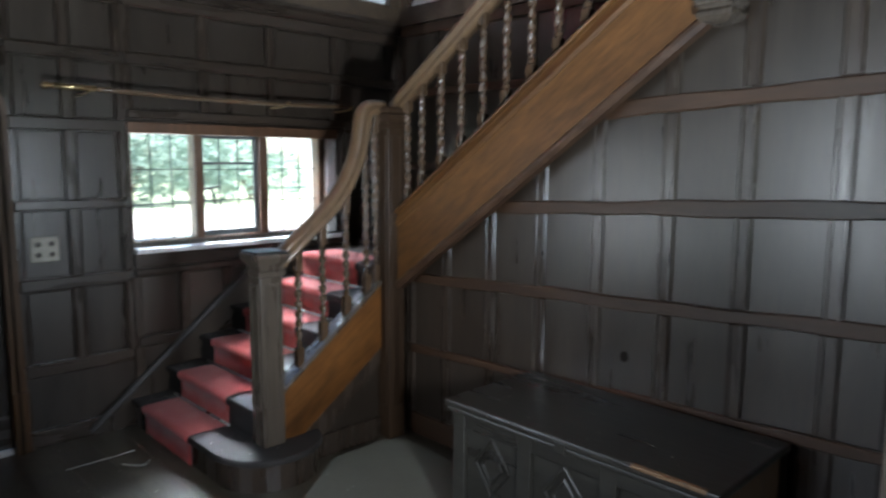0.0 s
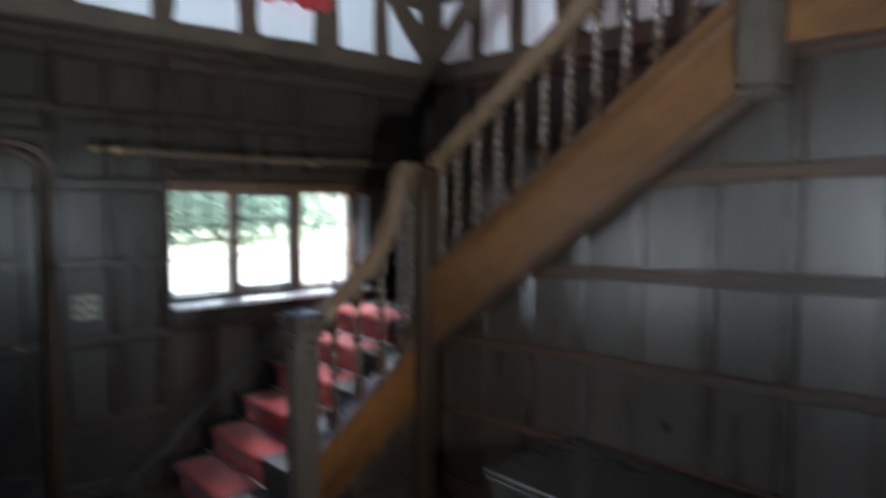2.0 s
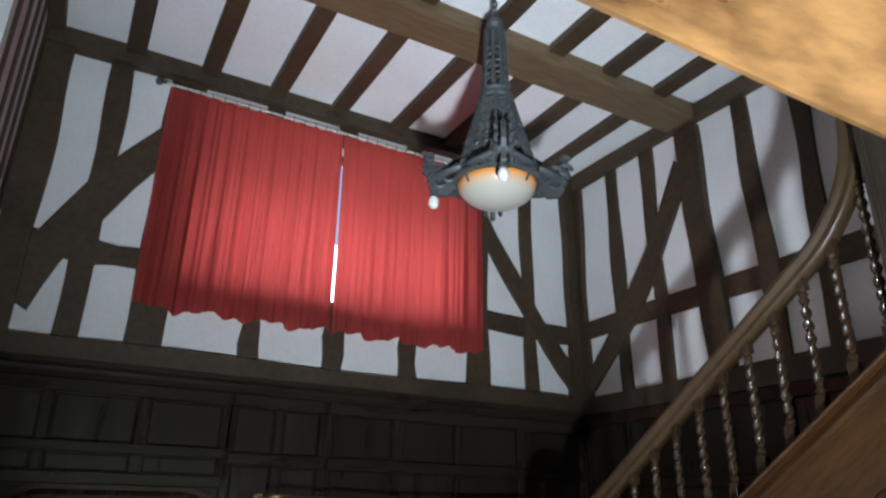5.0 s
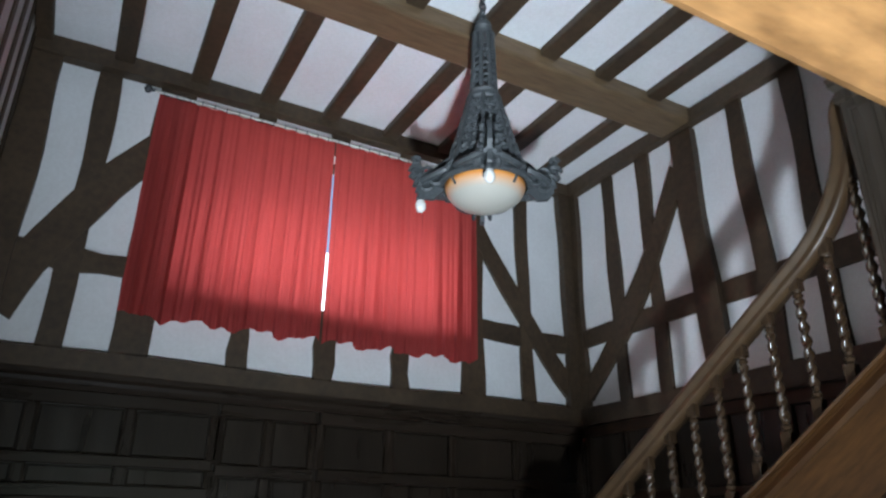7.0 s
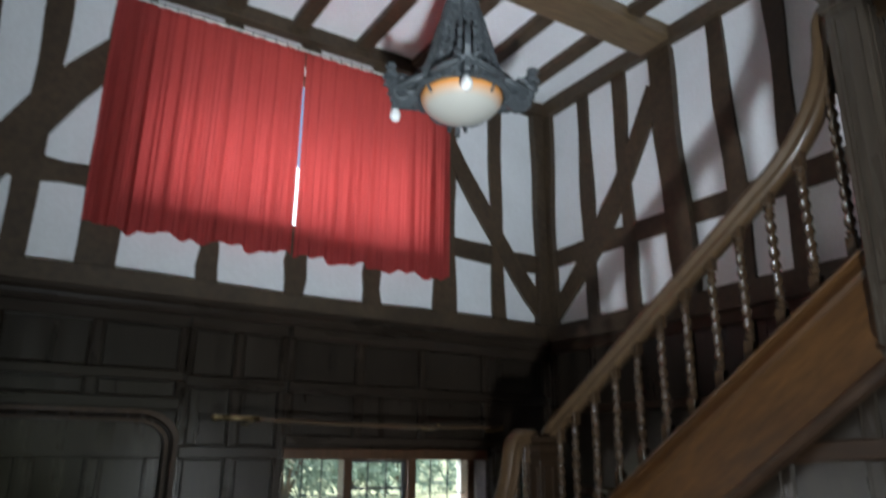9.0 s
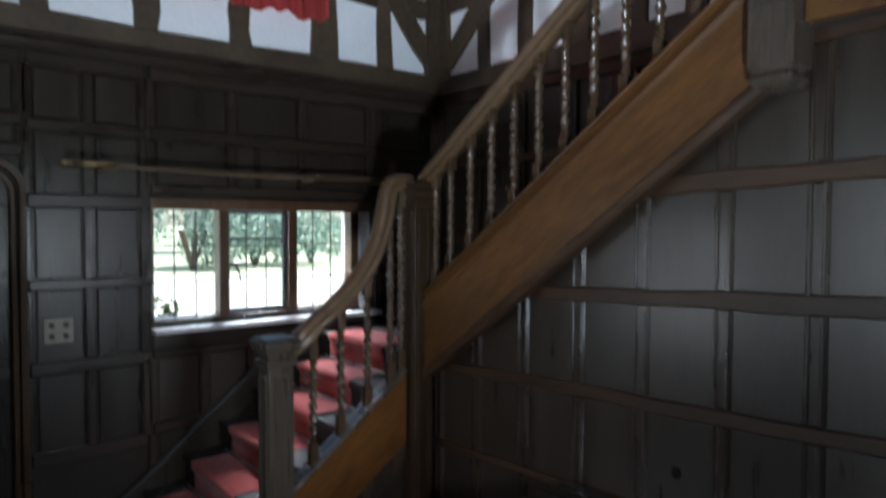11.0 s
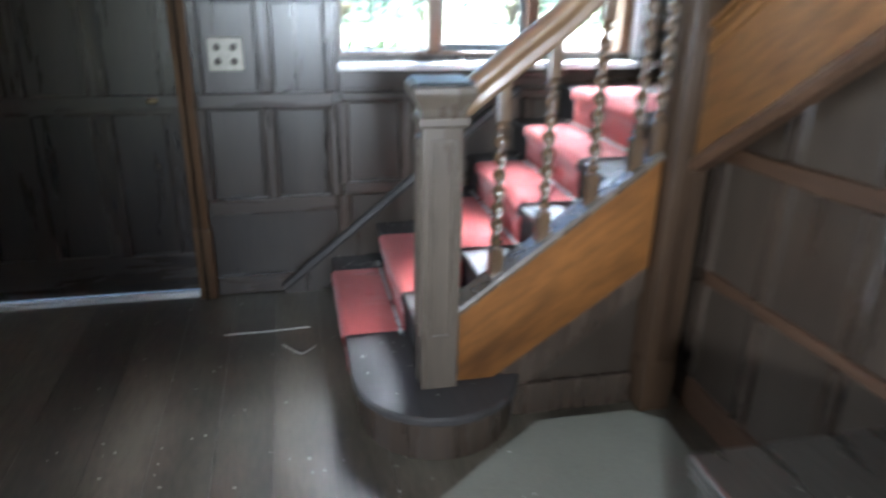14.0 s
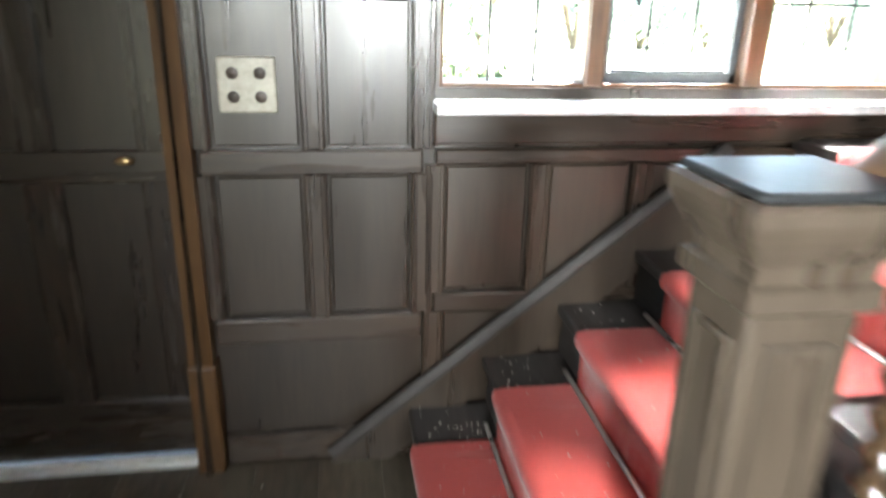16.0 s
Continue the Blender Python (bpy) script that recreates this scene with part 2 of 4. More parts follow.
# ---- mesh helpers ----
def part(name, bm, mat, parent=None, label="", smooth=False):
    me = bpy.data.meshes.new(name)
    bmesh.ops.recalc_face_normals(bm, faces=bm.faces[:])
    bm.to_mesh(me)
    bm.free()
    me.materials.append(mat)
    if smooth:
        for p in me.polygons:
            p.use_smooth = True
    ob = new(name, me)
    if parent:
        ob.parent = parent
    if label:
        ob["label"] = label
    return ob


def thing(name, label, category, place=(0, 0, 0), group="", kind=""):
    ob = new(name)
    ob.location = place
    return tagged(ob, label, category, group, kind)


def add_box(bm, lo, hi, bevel=0.0):
    lo, hi = Vector(lo), Vector(hi)
    made = bmesh.ops.create_cube(bm, size=1, matrix=Matrix.Translation((lo + hi) / 2) @ Matrix.Diagonal((*(hi - lo), 1)))
    if bevel:
        edges = list({e for v in made["verts"] for e in v.link_edges})
        bmesh.ops.bevel(bm, geom=edges, offset=bevel, segments=2, profile=0.5, affect="EDGES")


def box(name, lo, hi, mat, parent=None, bevel=0.004, label=""):
    bm = bmesh.new()
    add_box(bm, lo, hi, bevel)
    return part(name, bm, mat, parent, label)


def add_prism(bm, poly, axis, d0, d1, bevel=0.0):
    """poly: (u, z) pairs; axis "x": u is y and the depth is x; axis "y": u is x; axis "z": pairs are (x, y)."""
    def at(p, d):
        return {"x": (d, p[0], p[1]), "y": (p[0], d, p[1]), "z": (p[0], p[1], d)}[axis]
    a = [bm.verts.new(at(p, d0)) for p in poly]
    b = [bm.verts.new(at(p, d1)) for p in poly]
    bm.faces.new(a), bm.faces.new(b[::-1])
    for i in range(len(poly)):
        j = (i + 1) % len(poly)
        bm.faces.new((a[i], a[j], b[j], b[i]))
    if bevel:
        bmesh.ops.recalc_face_normals(bm, faces=bm.faces[:])
        bmesh.ops.bevel(bm, geom=bm.edges[:], offset=bevel, segments=1, affect="EDGES")


def prism(name, poly, axis, d0, d1, mat, parent=None, bevel=0.0, label=""):
    bm = bmesh.new()
    add_prism(bm, poly, axis, d0, d1, bevel)
    return part(name, bm, mat, parent, label)


def clip(poly, a, b, c):
    """Keeps the side where a*u + b*z <= c."""
    out = []
    for i, p in enumerate(poly):
        q = poly[(i + 1) % len(poly)]
        dp, dq = a * p[0] + b * p[1] - c, a * q[0] + b * q[1] - c
        if dp <= 0:
            out.append(p)
        if dp * dq < 0:
            f = dp / (dp - dq)
            out.append((p[0] + f * (q[0] - p[0]), p[1] + f * (q[1] - p[1])))
    return out


def rect(u0, z0, u1, z1):
    return [(u0, z0), (u1, z0), (u1, z1), (u0, z1)]


def sweep(bm, path, profile, side):
    """A profile of (across, up) pairs carried along a path that lies in one upright plane with the normal side."""
    side = Vector(side).normalized()
    rings = []
    for i, p in enumerate(path):
        ahead = (Vector(path[min(i + 1, len(path) - 1)]) - Vector(path[max(i - 1, 0)])).normalized()
        up = side.cross(ahead)
        if up.z < 0 or (abs(up.z) < 1e-6 and i and up.dot(last_up) < 0):
            up = -up
        last_up = up
        rings.append([bm.verts.new(Vector(p) + side * a + up * u) for a, u in profile])
    n = len(profile)
    for r, s in zip(rings, rings[1:]):
        for i in range(n):
            bm.faces.new((r[i], r[(i + 1) % n], s[(i + 1) % n], s[i]))
    bm.faces.new(rings[0]), bm.faces.new(rings[-1][::-1])


def lathe(bm, profile, segments=20, centre=(0, 0, 0), wave=None):
    """profile: (radius, z); wave(angle, z) scales the radius."""
    cx, cy, cz = centre
    rings = []
    for r, z in profile:
        rings.append([bm.verts.new((cx + r * (wave(a, z) if wave else 1) * math.cos(a), cy + r * (wave(a, z) if wave else 1) * math.sin(a), cz + z))
                      for a in (2 * math.pi * k / segments for k in range(segments))])
    for r, s in zip(rings, rings[1:]):
        for k in range(segments):
            bm.faces.new((r[k], r[(k + 1) % segments], s[(k + 1) % segments], s[k]))
    bm.faces.new(rings[0][::-1]), bm.faces.new(rings[-1])


def tube(bm, path, radius, segments=8):
    rings = []
    for i, p in enumerate(path):
        ahead = (Vector(path[min(i + 1, len(path) - 1)]) - Vector(path[max(i - 1, 0)])).normalized()
        q = ahead.to_track_quat("Z", "Y")
        rings.append([bm.verts.new(Vector(p) + q @ Vector((radius * math.cos(a), radius * math.sin(a), 0)))
                      for a in (2 * math.pi * k / segments for k in range(segments))])
    for r, s in zip(rings, rings[1:]):
        for k in range(segments):
            bm.faces.new((r[k], r[(k + 1) % segments], s[(k + 1) % segments], s[k]))
    bm.faces.new(rings[0][::-1]), bm.faces.new(rings[-1])


# ---- structure: floor, walls, ceiling ----
EAST, SOUTH, NORTH, TOP, PANEL_Y = 5.5, -4.6, 2.94, 4.91, 1.85


def string_low(x):
    return 1.06 + 0.70 * (x - 1.446)


def string_top(x):
    return 1.385 + 0.69 * (x - 1.319)


floor = box("floor", (-0.3, SOUTH, -0.12), (EAST, NORTH, -0.006), M_FLOOR, bevel=0)
tagged(floor, "dark worn oak floorboards, dusty and scuffed", "floor", kind="structure")


def wall_with_holes(name, axis, d0, d1, u0, u1, z0, z1, holes, mat):
    """A wall of prisms round rectangular holes (u0, z0, u1, z1) that do not overlap in u."""
    bm = bmesh.new()
    at = u0
    for a, b, c, d in sorted(holes):
        if a > at:
            add_prism(bm, rect(at, z0, a, z1), axis, d0, d1)
        if b > z0:
            add_prism(bm, rect(a, z0, c, b), axis, d0, d1)
        if d < z1:
            add_prism(bm, rect(a, d, c, z1), axis, d0, d1)
        at = c
    if at < u1:
        add_prism(bm, rect(at, z0, u1, z1), axis, d0, d1)
    return part(name, bm, mat)


WIN = (0.76, 1.165, 2.28, 1.86)
UPWIN = (-0.30, 3.38, 1.80, 4.62)
lower_west = wall_with_holes("wall_west", "x", -0.3, -0.035, -1.45, NORTH + 0.3, 0, 2.9, [(-1.0, 0, 0.03, 2.06), WIN], M_PANEL)
tagged(lower_west, "dark oak panelled wall with a three-light window", "wall", kind="structure")
upper_west = wall_with_holes("wall_west_upper", "x", -0.3, 0.0, -1.45, NORTH + 0.3, 2.9, TOP, [UPWIN], M_PLASTER)
tagged(upper_west, "white plastered timber-framed upper wall with wavy dark studs", "wall", kind="structure")
north_low = wall_with_holes("wall_north", "y", NORTH, NORTH + 0.3, -0.3, EAST, 0, 2.9, [], M_PANEL)
tagged(north_low, "dark oak boarded wall behind the stairs", "wall", kind="structure")
north_up = wall_with_holes("wall_north_upper", "y", NORTH, NORTH + 0.3, 0.0, EAST, 2.9, TOP, [], M_PLASTER)
tagged(north_up, "white plastered timber-framed wall above the stairs", "wall", kind="structure")
# Its openings are made up, one for each added lamp on this side.
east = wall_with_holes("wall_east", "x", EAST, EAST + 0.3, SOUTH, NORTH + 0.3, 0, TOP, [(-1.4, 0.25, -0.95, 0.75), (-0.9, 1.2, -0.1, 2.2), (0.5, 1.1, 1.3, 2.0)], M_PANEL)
tagged(east, "dark panelled wall, unseen, with three openings made for added lamps", "wall", kind="structure")
# The wide opening is assumed, cut to hold the south lamp.
south = wall_with_holes("wall_south", "y", SOUTH - 0.3, SOUTH, 1.4, EAST + 0.3, 0, TOP, [(1.5, 0.7, 3.1, 2.2)], M_PANEL)
tagged(south, "dark panelled wall, unseen, with a wide opening made for an added lamp", "wall", kind="structure")
# The hole in this wall is made up for the panel sheen lamp.
breast = wall_with_holes("wall_south_west", "y", -1.66, -1.36, -0.3, 1.4, 0, 2.9, [(0.35, 0.75, 1.25, 1.75)], M_PANEL)
tagged(breast, "dark oak panelled wall beside the door", "wall", kind="structure")
closing = box("wall_south_east_return", (1.1, SOUTH - 0.3, 0), (1.4, -1.66, 2.9), M_PANEL, bevel=0)
tagged(closing, "dark panelled return wall", "wall", kind="structure")
breast_up = box("wall_south_west_upper", (-0.3, SOUTH - 0.3, 2.9), (1.4, -1.36, TOP), M_PLASTER, bevel=0)
tagged(breast_up, "white plastered timber-framed wall", "wall", kind="structure")
ceiling = box("ceiling", (-0.3, SOUTH - 0.3, TOP), (EAST + 0.3, NORTH + 0.3, TOP + 0.2), M_PLASTER, bevel=0)
tagged(ceiling, "white plaster ceiling between dark oak joists", "ceiling", kind="structure")

# gallery over the near side of the hall
gallery = box("gallery_floor", (4.42, SOUTH, 2.5), (EAST, PANEL_Y, 2.62), M_TIMBER, bevel=0)
tagged(gallery, "dark boarded gallery floor", "gallery", kind="structure")
gallery_beam = box("gallery_beam", (4.10, SOUTH, 2.395), (4.42, PANEL_Y, 2.64), M_BEAM, bevel=0.012)
tagged(gallery_beam, "varnished oak beam at the gallery edge, painted in its lit golden tone", "beam", kind="structure")
landing = box("landing_floor", (3.2, PANEL_Y, 2.42), (EAST, NORTH, 2.56), M_TREAD, bevel=0)
tagged(landing, "dark oak upper landing floor", "landing", kind="structure")


# ---- timber framing ----
def member(parent, axis, base, proud, p0, p1, width, bulge=0.0, end_width=None, seed=0, name="timber_stud", mat=None):
    """A hewn timber from p0 to p1 in the wall's plane, bowed sideways by bulge, with wavering edges."""
    rnd = random.Random(seed)
    a, b = Vector((*p0, 0)), Vector((*p1, 0))
    side = Vector((-(b - a).y, (b - a).x, 0)).normalized()
    n = max(4, int((b - a).length / 0.16))
    left, right = [], []
    wob = [rnd.uniform(-1, 1) for _ in range(8)]
    for i in range(n + 1):
        f = i / n
        w = width + ((end_width or width) - width) * f
        mid = a.lerp(b, f) + side * bulge * 4 * f * (1 - f)
        e1 = 0.009 * math.sin(5 * f + 6 * wob[0]) + 0.007 * math.sin(13 * f + 6 * wob[1])
        e2 = 0.009 * math.sin(6 * f + 6 * wob[2]) + 0.007 * math.sin(11 * f + 6 * wob[3])
        left.append(mid + side * (w / 2 + e1))
        right.append(mid - side * (w / 2 + e2))
    poly = [(v.x, v.y) for v in left + right[::-1]]
    bm = bmesh.new()
    front = [bm.verts.new((base + proud, p[0], p[1]) if axis == "x" else (p[0], base - proud, p[1])) for p in poly]
    back = [bm.verts.new((base - 0.01, p[0], p[1]) if axis == "x" else (p[0], base + 0.01, p[1])) for p in poly]
    m = len(poly)
    for i in range(n):
        bm.faces.new((front[i], front[i + 1], front[m - 2 - i], front[m - 1 - i]))
    for i in range(m):
        bm.faces.new((front[i], front[(i + 1) % m], back[(i + 1) % m], back[i]))
    return part(name, bm, mat or M_TIMBER, parent)


W_ = lambda p0, p1, w, **k: member(upper_west, "x", 0.0, k.pop("proud", 0.028), p0, p1, w, **k)
W_((-1.45, 2.84), (NORTH, 2.84), 0.15, seed=1, proud=0.05, name="timber_sill")
W_((-1.45, 4.85), (NORTH, 4.85), 0.12, seed=2, proud=0.09, name="timber_plate")
W_((-1.265, 2.9), (-1.265, 4.8), 0.19, seed=3, proud=0.06)
W_((2.87, 2.9), (2.87, 4.8), 0.16, seed=4, proud=0.07)
W_((-0.885, 2.9), (-0.89, 4.8), 0.14, seed=5)
W_((-0.48, 2.9), (-0.46, 4.8), 0.23, seed=6)
W_((1.90, 2.9), (1.90, 4.8), 0.20, seed=7)
W_((2.41, 2.9), (2.385, 4.8), 0.12, seed=8)
for k, (y, w) in enumerate(((0.155, 0.12), (0.73, 0.14), (1.30, 0.13))):
    W_((y, 2.9), (y, 3.36), w, seed=10 + k)
    W_((y, 4.62), (y, 4.8), w, seed=20 + k)
W_((-1.2, 3.46), (-0.55, 3.46), 0.14, seed=31, name="timber_rail", proud=0.024)
W_((1.95, 3.44), (2.83, 3.42), 0.15, seed=32, name="timber_rail", proud=0.024)
W_((-0.55, 3.33), (1.82, 3.33), 0.10, seed=33, name="timber_rail", proud=0.024)
W_((-0.50, 4.36), (-1.20, 3.10), 0.21, bulge=-0.06, seed=34, name="timber_brace", proud=0.033)
W_((1.93, 4.29), (2.86, 3.02), 0.15, bulge=-0.035, seed=35, name="timber_brace", proud=0.033)

N_ = lambda p0, p1, w, **k: member(north_up, "y", NORTH, k.pop("proud", 0.028), p0, p1, w, **k)
N_((0.0, 2.84), (EAST, 2.84), 0.15, seed=41, proud=0.05, name="timber_sill")
N_((0.0, 4.83), (EAST, 4.83), 0.13, seed=42, proud=0.07, name="timber_plate")
N_((0.07, 2.9), (0.07, 4.8), 0.14, seed=43, proud=0.05)
N_((0.545, 2.9), (0.535, 4.8), 0.12, seed=44)
N_((0.955, 2.9), (0.945, 4.8), 0.12, seed=45)
N_((1.44, 2.9), (1.375, 4.75), 0.19, seed=46, proud=0.06, name="timber_post")
N_((1.875, 2.9), (1.835, 4.8), 0.125, seed=47)
N_((2.245, 2.9), (2.255, 4.8), 0.12, seed=48)
for k, x in enumerate((2.72, 3.18, 3.62, 4.1, 4.6, 5.1)):
    N_((x, 2.9), (x, 4.8), 0.13, seed=50 + k)
N_((0.1, 3.45), (EAST, 3.475), 0.15, seed=61, name="timber_rail", proud=0.024)
N_((0.10, 3.00), (1.30, 4.50), 0.17, bulge=-0.10, seed=62, name="timber_brace", proud=0.033)

for k, x in enumerate((0.15, 0.42, 0.68, 0.95, 1.25)):
    bm = bmesh.new()
    add_box(bm, (x - 0.04, -1.37, 2.9), (x + 0.04, -1.350, TOP), 0.004)
    part("timber_stud", bm, M_TIMBER, breast_up)

# ceiling beam and joists, all in the ceiling's pieces
main_beam = box("ceiling_beam", (1.22, SOUTH, 4.785), (1.50, NORTH, 4.93), M_MAINBEAM, bevel=0.02)
tagged(main_beam, "heavy dark oak ceiling beam", "beam", kind="structure")
JOISTS = [-4.3, -3.8, -3.3, -2.8, -2.3, -1.81, -1.32, -0.84, -0.356, 0.13, 0.61, 1.115, 1.60, 2.06, 2.53]
for k, y in enumerate(JOISTS):
    for x0, x1 in ((0.0, 1.22), (1.50, EAST)):
        if x0 == 0 and y < -1.4:
            continue
        bm = bmesh.new()
        add_box(bm, (x0, y - 0.062, 4.852), (x1, y + 0.062, 4.93), 0.012)
        for v in bm.verts:
            v.co.y += 0.008 * math.sin(3 * v.co.x + k)
        joist = part("ceiling_joist", bm, M_TIMBER)
        tagged(joist, "dark oak ceiling joist with hewn edges", "joist", group="ceiling joists", kind="structure")


# ---- panelling ----
def panelling(wall, axis, face, stiles, rails, top, line=None, stile_w=0.06, raised=0.03, keep=None, mats=None, outward=-1, settle=0.0, gap=0.006):
    """Framed panels on a wall: stiles at u, rails (z0, z1); line: (a, b, c) cuts all with a*u + b*z <= c."""
    ms, mr, mp = mats or (M_STILE, M_RAIL, M_PANEL)
    s = 1 if axis == "x" else outward

    def piece(name, poly, d0, d1, mat, bevel):
        if settle:
            poly = [(u, z + (settle * (u - 3.0) if z > 0.3 else 0)) for u, z in poly]
        if line:
            poly = clip(poly, *line)
        if len(poly) >= 3:
            area = abs(sum(p[0] * q[1] - q[0] * p[1] for p, q in zip(poly, poly[1:] + poly[:1]))) / 2
            if area > 2e-4:
                prism(name, poly, axis, face + s * d0, face + s * d1, mat, wall, bevel=bevel)

    for z0, z1 in rails:
        outline = rect(stiles[0], z0, stiles[-1], z1)
        if settle and z0 > 0.3:
            steps = [stiles[0] + (stiles[-1] - stiles[0]) * i / 24 for i in range(25)]
            outline = [(u, z0 + 0.004 * math.sin(5 * u + 9 * z0) + 0.003 * math.sin(13 * u + z0)) for u in steps]
            outline += [(u, z1 + 0.005 * math.sin(4 * u + 5 * z0) + 0.003 * math.sin(11 * u)) for u in reversed(steps)]
        piece("rail", outline, 0, raised + 0.004, mr, 0.006)
    for (a0, a1), (b0, b1) in zip(rails, rails[1:]):
        for u in stiles:
            if keep and not keep(u, (a1 + b0) / 2):
                continue
            piece("stile", rect(u - stile_w / 2, a1, u + stile_w / 2, b0), 0, raised, ms, 0.004)
            for off in (-0.32, 0.32):
                piece("bead", rect(u + off * stile_w - 0.006, a1, u + off * stile_w + 0.006, b0), raised, raised + 0.007, ms, 0.002)
        for u0, u1 in zip(stiles, stiles[1:]):
            if keep and not keep((u0 + u1) / 2, (a1 + b0) / 2):
                continue
            piece("panel", rect(u0 + stile_w / 2 + gap, a1 + gap * 1.3, u1 - stile_w / 2 - gap, b0 - gap * 1.3), 0, 0.012, mp, 0.005 if gap else 0)


# under the upper flight
UNDER_Y = 1.93
under = prism("wall_stair_panelling", clip(rect(1.19, 0, 3.884, 2.42), -0.70, 1, string_low(0) + 0.1), "y", UNDER_Y, UNDER_Y + 0.05, M_PANEL)
tagged(under, "dark oak panelling under the upper stair flight", "panelling", kind="structure")
panelling(under, "y", UNDER_Y, [1.30, 1.612, 1.95, 2.29, 2.62, 2.972, 3.30, 3.643, 3.862], [(0.0, 0.14), (0.59, 0.64), (1.03, 1.092), (1.463, 1.53), (1.902, 1.974), (2.36, 2.42)], 2.42, line=(-0.70, 1, string_low(0) + 0.09), stile_w=0.075, raised=0.02, settle=0.042, gap=0)
soffit = prism("stair_soffit", [(1.32, string_low(1.32) + 0.06), (3.2, string_low(3.2) + 0.06), (3.2, string_low(3.2) + 0.09), (1.32, string_low(1.32) + 0.09)], "y", PANEL_Y + 0.06, NORTH, M_PANEL)
tagged(soffit, "dark boarded underside of the stairs", "soffit", kind="structure")

# west wall: left of the window, under it, and above
MW = (M_STILE, M_RAILY, M_PANEL)
panelling(lower_west, "x", -0.035, [0.11, 0.415, 0.715], [(0.0, 0.10), (0.42, 0.50), (0.93, 1.0), (1.40, 1.455), (1.86, 1.93), (2.27, 2.34), (2.62, 2.7)], 2.7, stile_w=0.065, mats=MW, keep=lambda u, z: z > 0.4)
panelling(lower_west, "x", -0.035, [0.75, 1.06, 1.37, 1.68, 1.99, 2.30, 2.60, 2.9], [(0.0, 0.10), (0.50, 0.56), (0.955, 1.0)], 1.0, stile_w=0.06, mats=MW)
panelling(lower_west, "x", -0.035, [0.75, 1.25, 1.75, 2.30, 2.9], [(1.945, 2.0), (2.27, 2.34), (2.62, 2.7)], 2.7, stile_w=0.07, mats=MW)
panelling(lower_west, "x", -0.035, [-1.4, -0.9, -0.4, 0.09], [(2.13, 2.2), (2.30, 2.36), (2.62, 2.7)], 2.7, stile_w=0.07, mats=MW)
panelling(lower_west, "x", -0.035, [2.36, 2.66, 2.93], [(1.0, 1.06), (1.40, 1.455), (1.90, 1.96)], 2.7, stile_w=0.06, mats=MW)
cornice = bmesh.new()
sweep(cornice, [(-0.02, -1.44, 2.70), (-0.02, NORTH, 2.70)], [(-0.02, 0), (0.03, 0), (0.05, 0.03), (0.06, 0.05), (0.09, 0.065), (0.09, 0.09), (-0.02, 0.09)], (1, 0, 0))
tagged(part("cornice", cornice, M_RAILY), "dark oak moulded cornice", "cornice", kind="structure")
MN = (M_STILE, M_RAIL, M_PANEL)
panelling(north_low, "y", NORTH, [0.05, 0.5, 0.95, 1.4, 1.85, 2.3, 2.75, 3.2], [(1.05, 1.15), (1.62, 1.68), (2.2, 2.26), (2.68, 2.76)], 2.7, mats=MN)
panelling(breast, "y", -1.36, [0.05, 0.5, 0.95, 1.35], [(0.0, 0.15), (0.66, 0.74)], 2.7, mats=MN, outward=1)
panelling(breast, "y", -1.36, [0.05, 0.5, 0.95, 1.35], [(1.76, 1.84), (2.6, 2.7)], 2.7, mats=MN, outward=1)
# Frame and glass of the made-up lamp opening, never in view.
sheen_opening = thing("lamp_opening", "unseen oak-framed opening added for the panel sheen lamp", "window", kind="structure")
for lo, hi in (((0.35, -1.56, 0.75), (0.40, -1.48, 1.75)), ((1.20, -1.56, 0.75), (1.25, -1.48, 1.75)), ((0.40, -1.56, 0.75), (1.20, -1.48, 0.80)), ((0.40, -1.56, 1.70), (1.20, -1.48, 1.75))):
    box("window_frame", lo, hi, M_WINOAK, sheen_opening, 0.006)
side_pane = box("pane", (0.40, -1.522, 0.80), (1.20, -1.518, 1.70), M_GLASS, sheen_opening, 0)
side_pane.visible_shadow = False

# ---- arched oak door ----
DOOR_Y0, DOOR_Y1, DOOR_TOP = -1.0, 0.03, 2.06


def arch(y0, y1, z0, z1, r):
    """A flat-topped arch outline with rounded shoulders."""
    pts = [(y0, z0), (y1, z0)]
    for k in range(9):
        a = k * math.pi / 16
        pts.append((y1 - r + r * math.cos(a), z1 - r * 0.75 + r * 0.75 * math.sin(a)))
    for k in range(9):
        a = math.pi / 2 + k * math.pi / 16
        pts.append((y0 + r + r * math.cos(a), z1 - r * 0.75 + r * 0.75 * math.sin(a)))
    return pts


door = thing("door_1", "dark oak panelled door under a flattened arch, closed", "door", kind="structure")
bm = bmesh.new()
outer, inner = arch(DOOR_Y0 - 0.07, DOOR_Y1 + 0.07, 0, DOOR_TOP + 0.07, 0.22), arch(DOOR_Y0, DOOR_Y1, 0, DOOR_TOP, 0.18)
fo = [bm.verts.new((0.03, *p)) for p in outer]
fi = [bm.verts.new((0.02, *p)) for p in inner]
bo = [bm.verts.new((-0.05, *p)) for p in outer]
bi = [bm.verts.new((-0.12, *p)) for p in inner]
for i in range(1, len(outer)):
    j = (i + 1) % len(outer)
    for q in ((fo[i], fo[j], fi[j], fi[i]), (fi[i], fi[j], bi[j], bi[i]), (fo[i], bo[i], bo[j], fo[j])):
        bm.faces.new(q)
part("door_frame", bm, M_JAMB, door)
bm = bmesh.new()
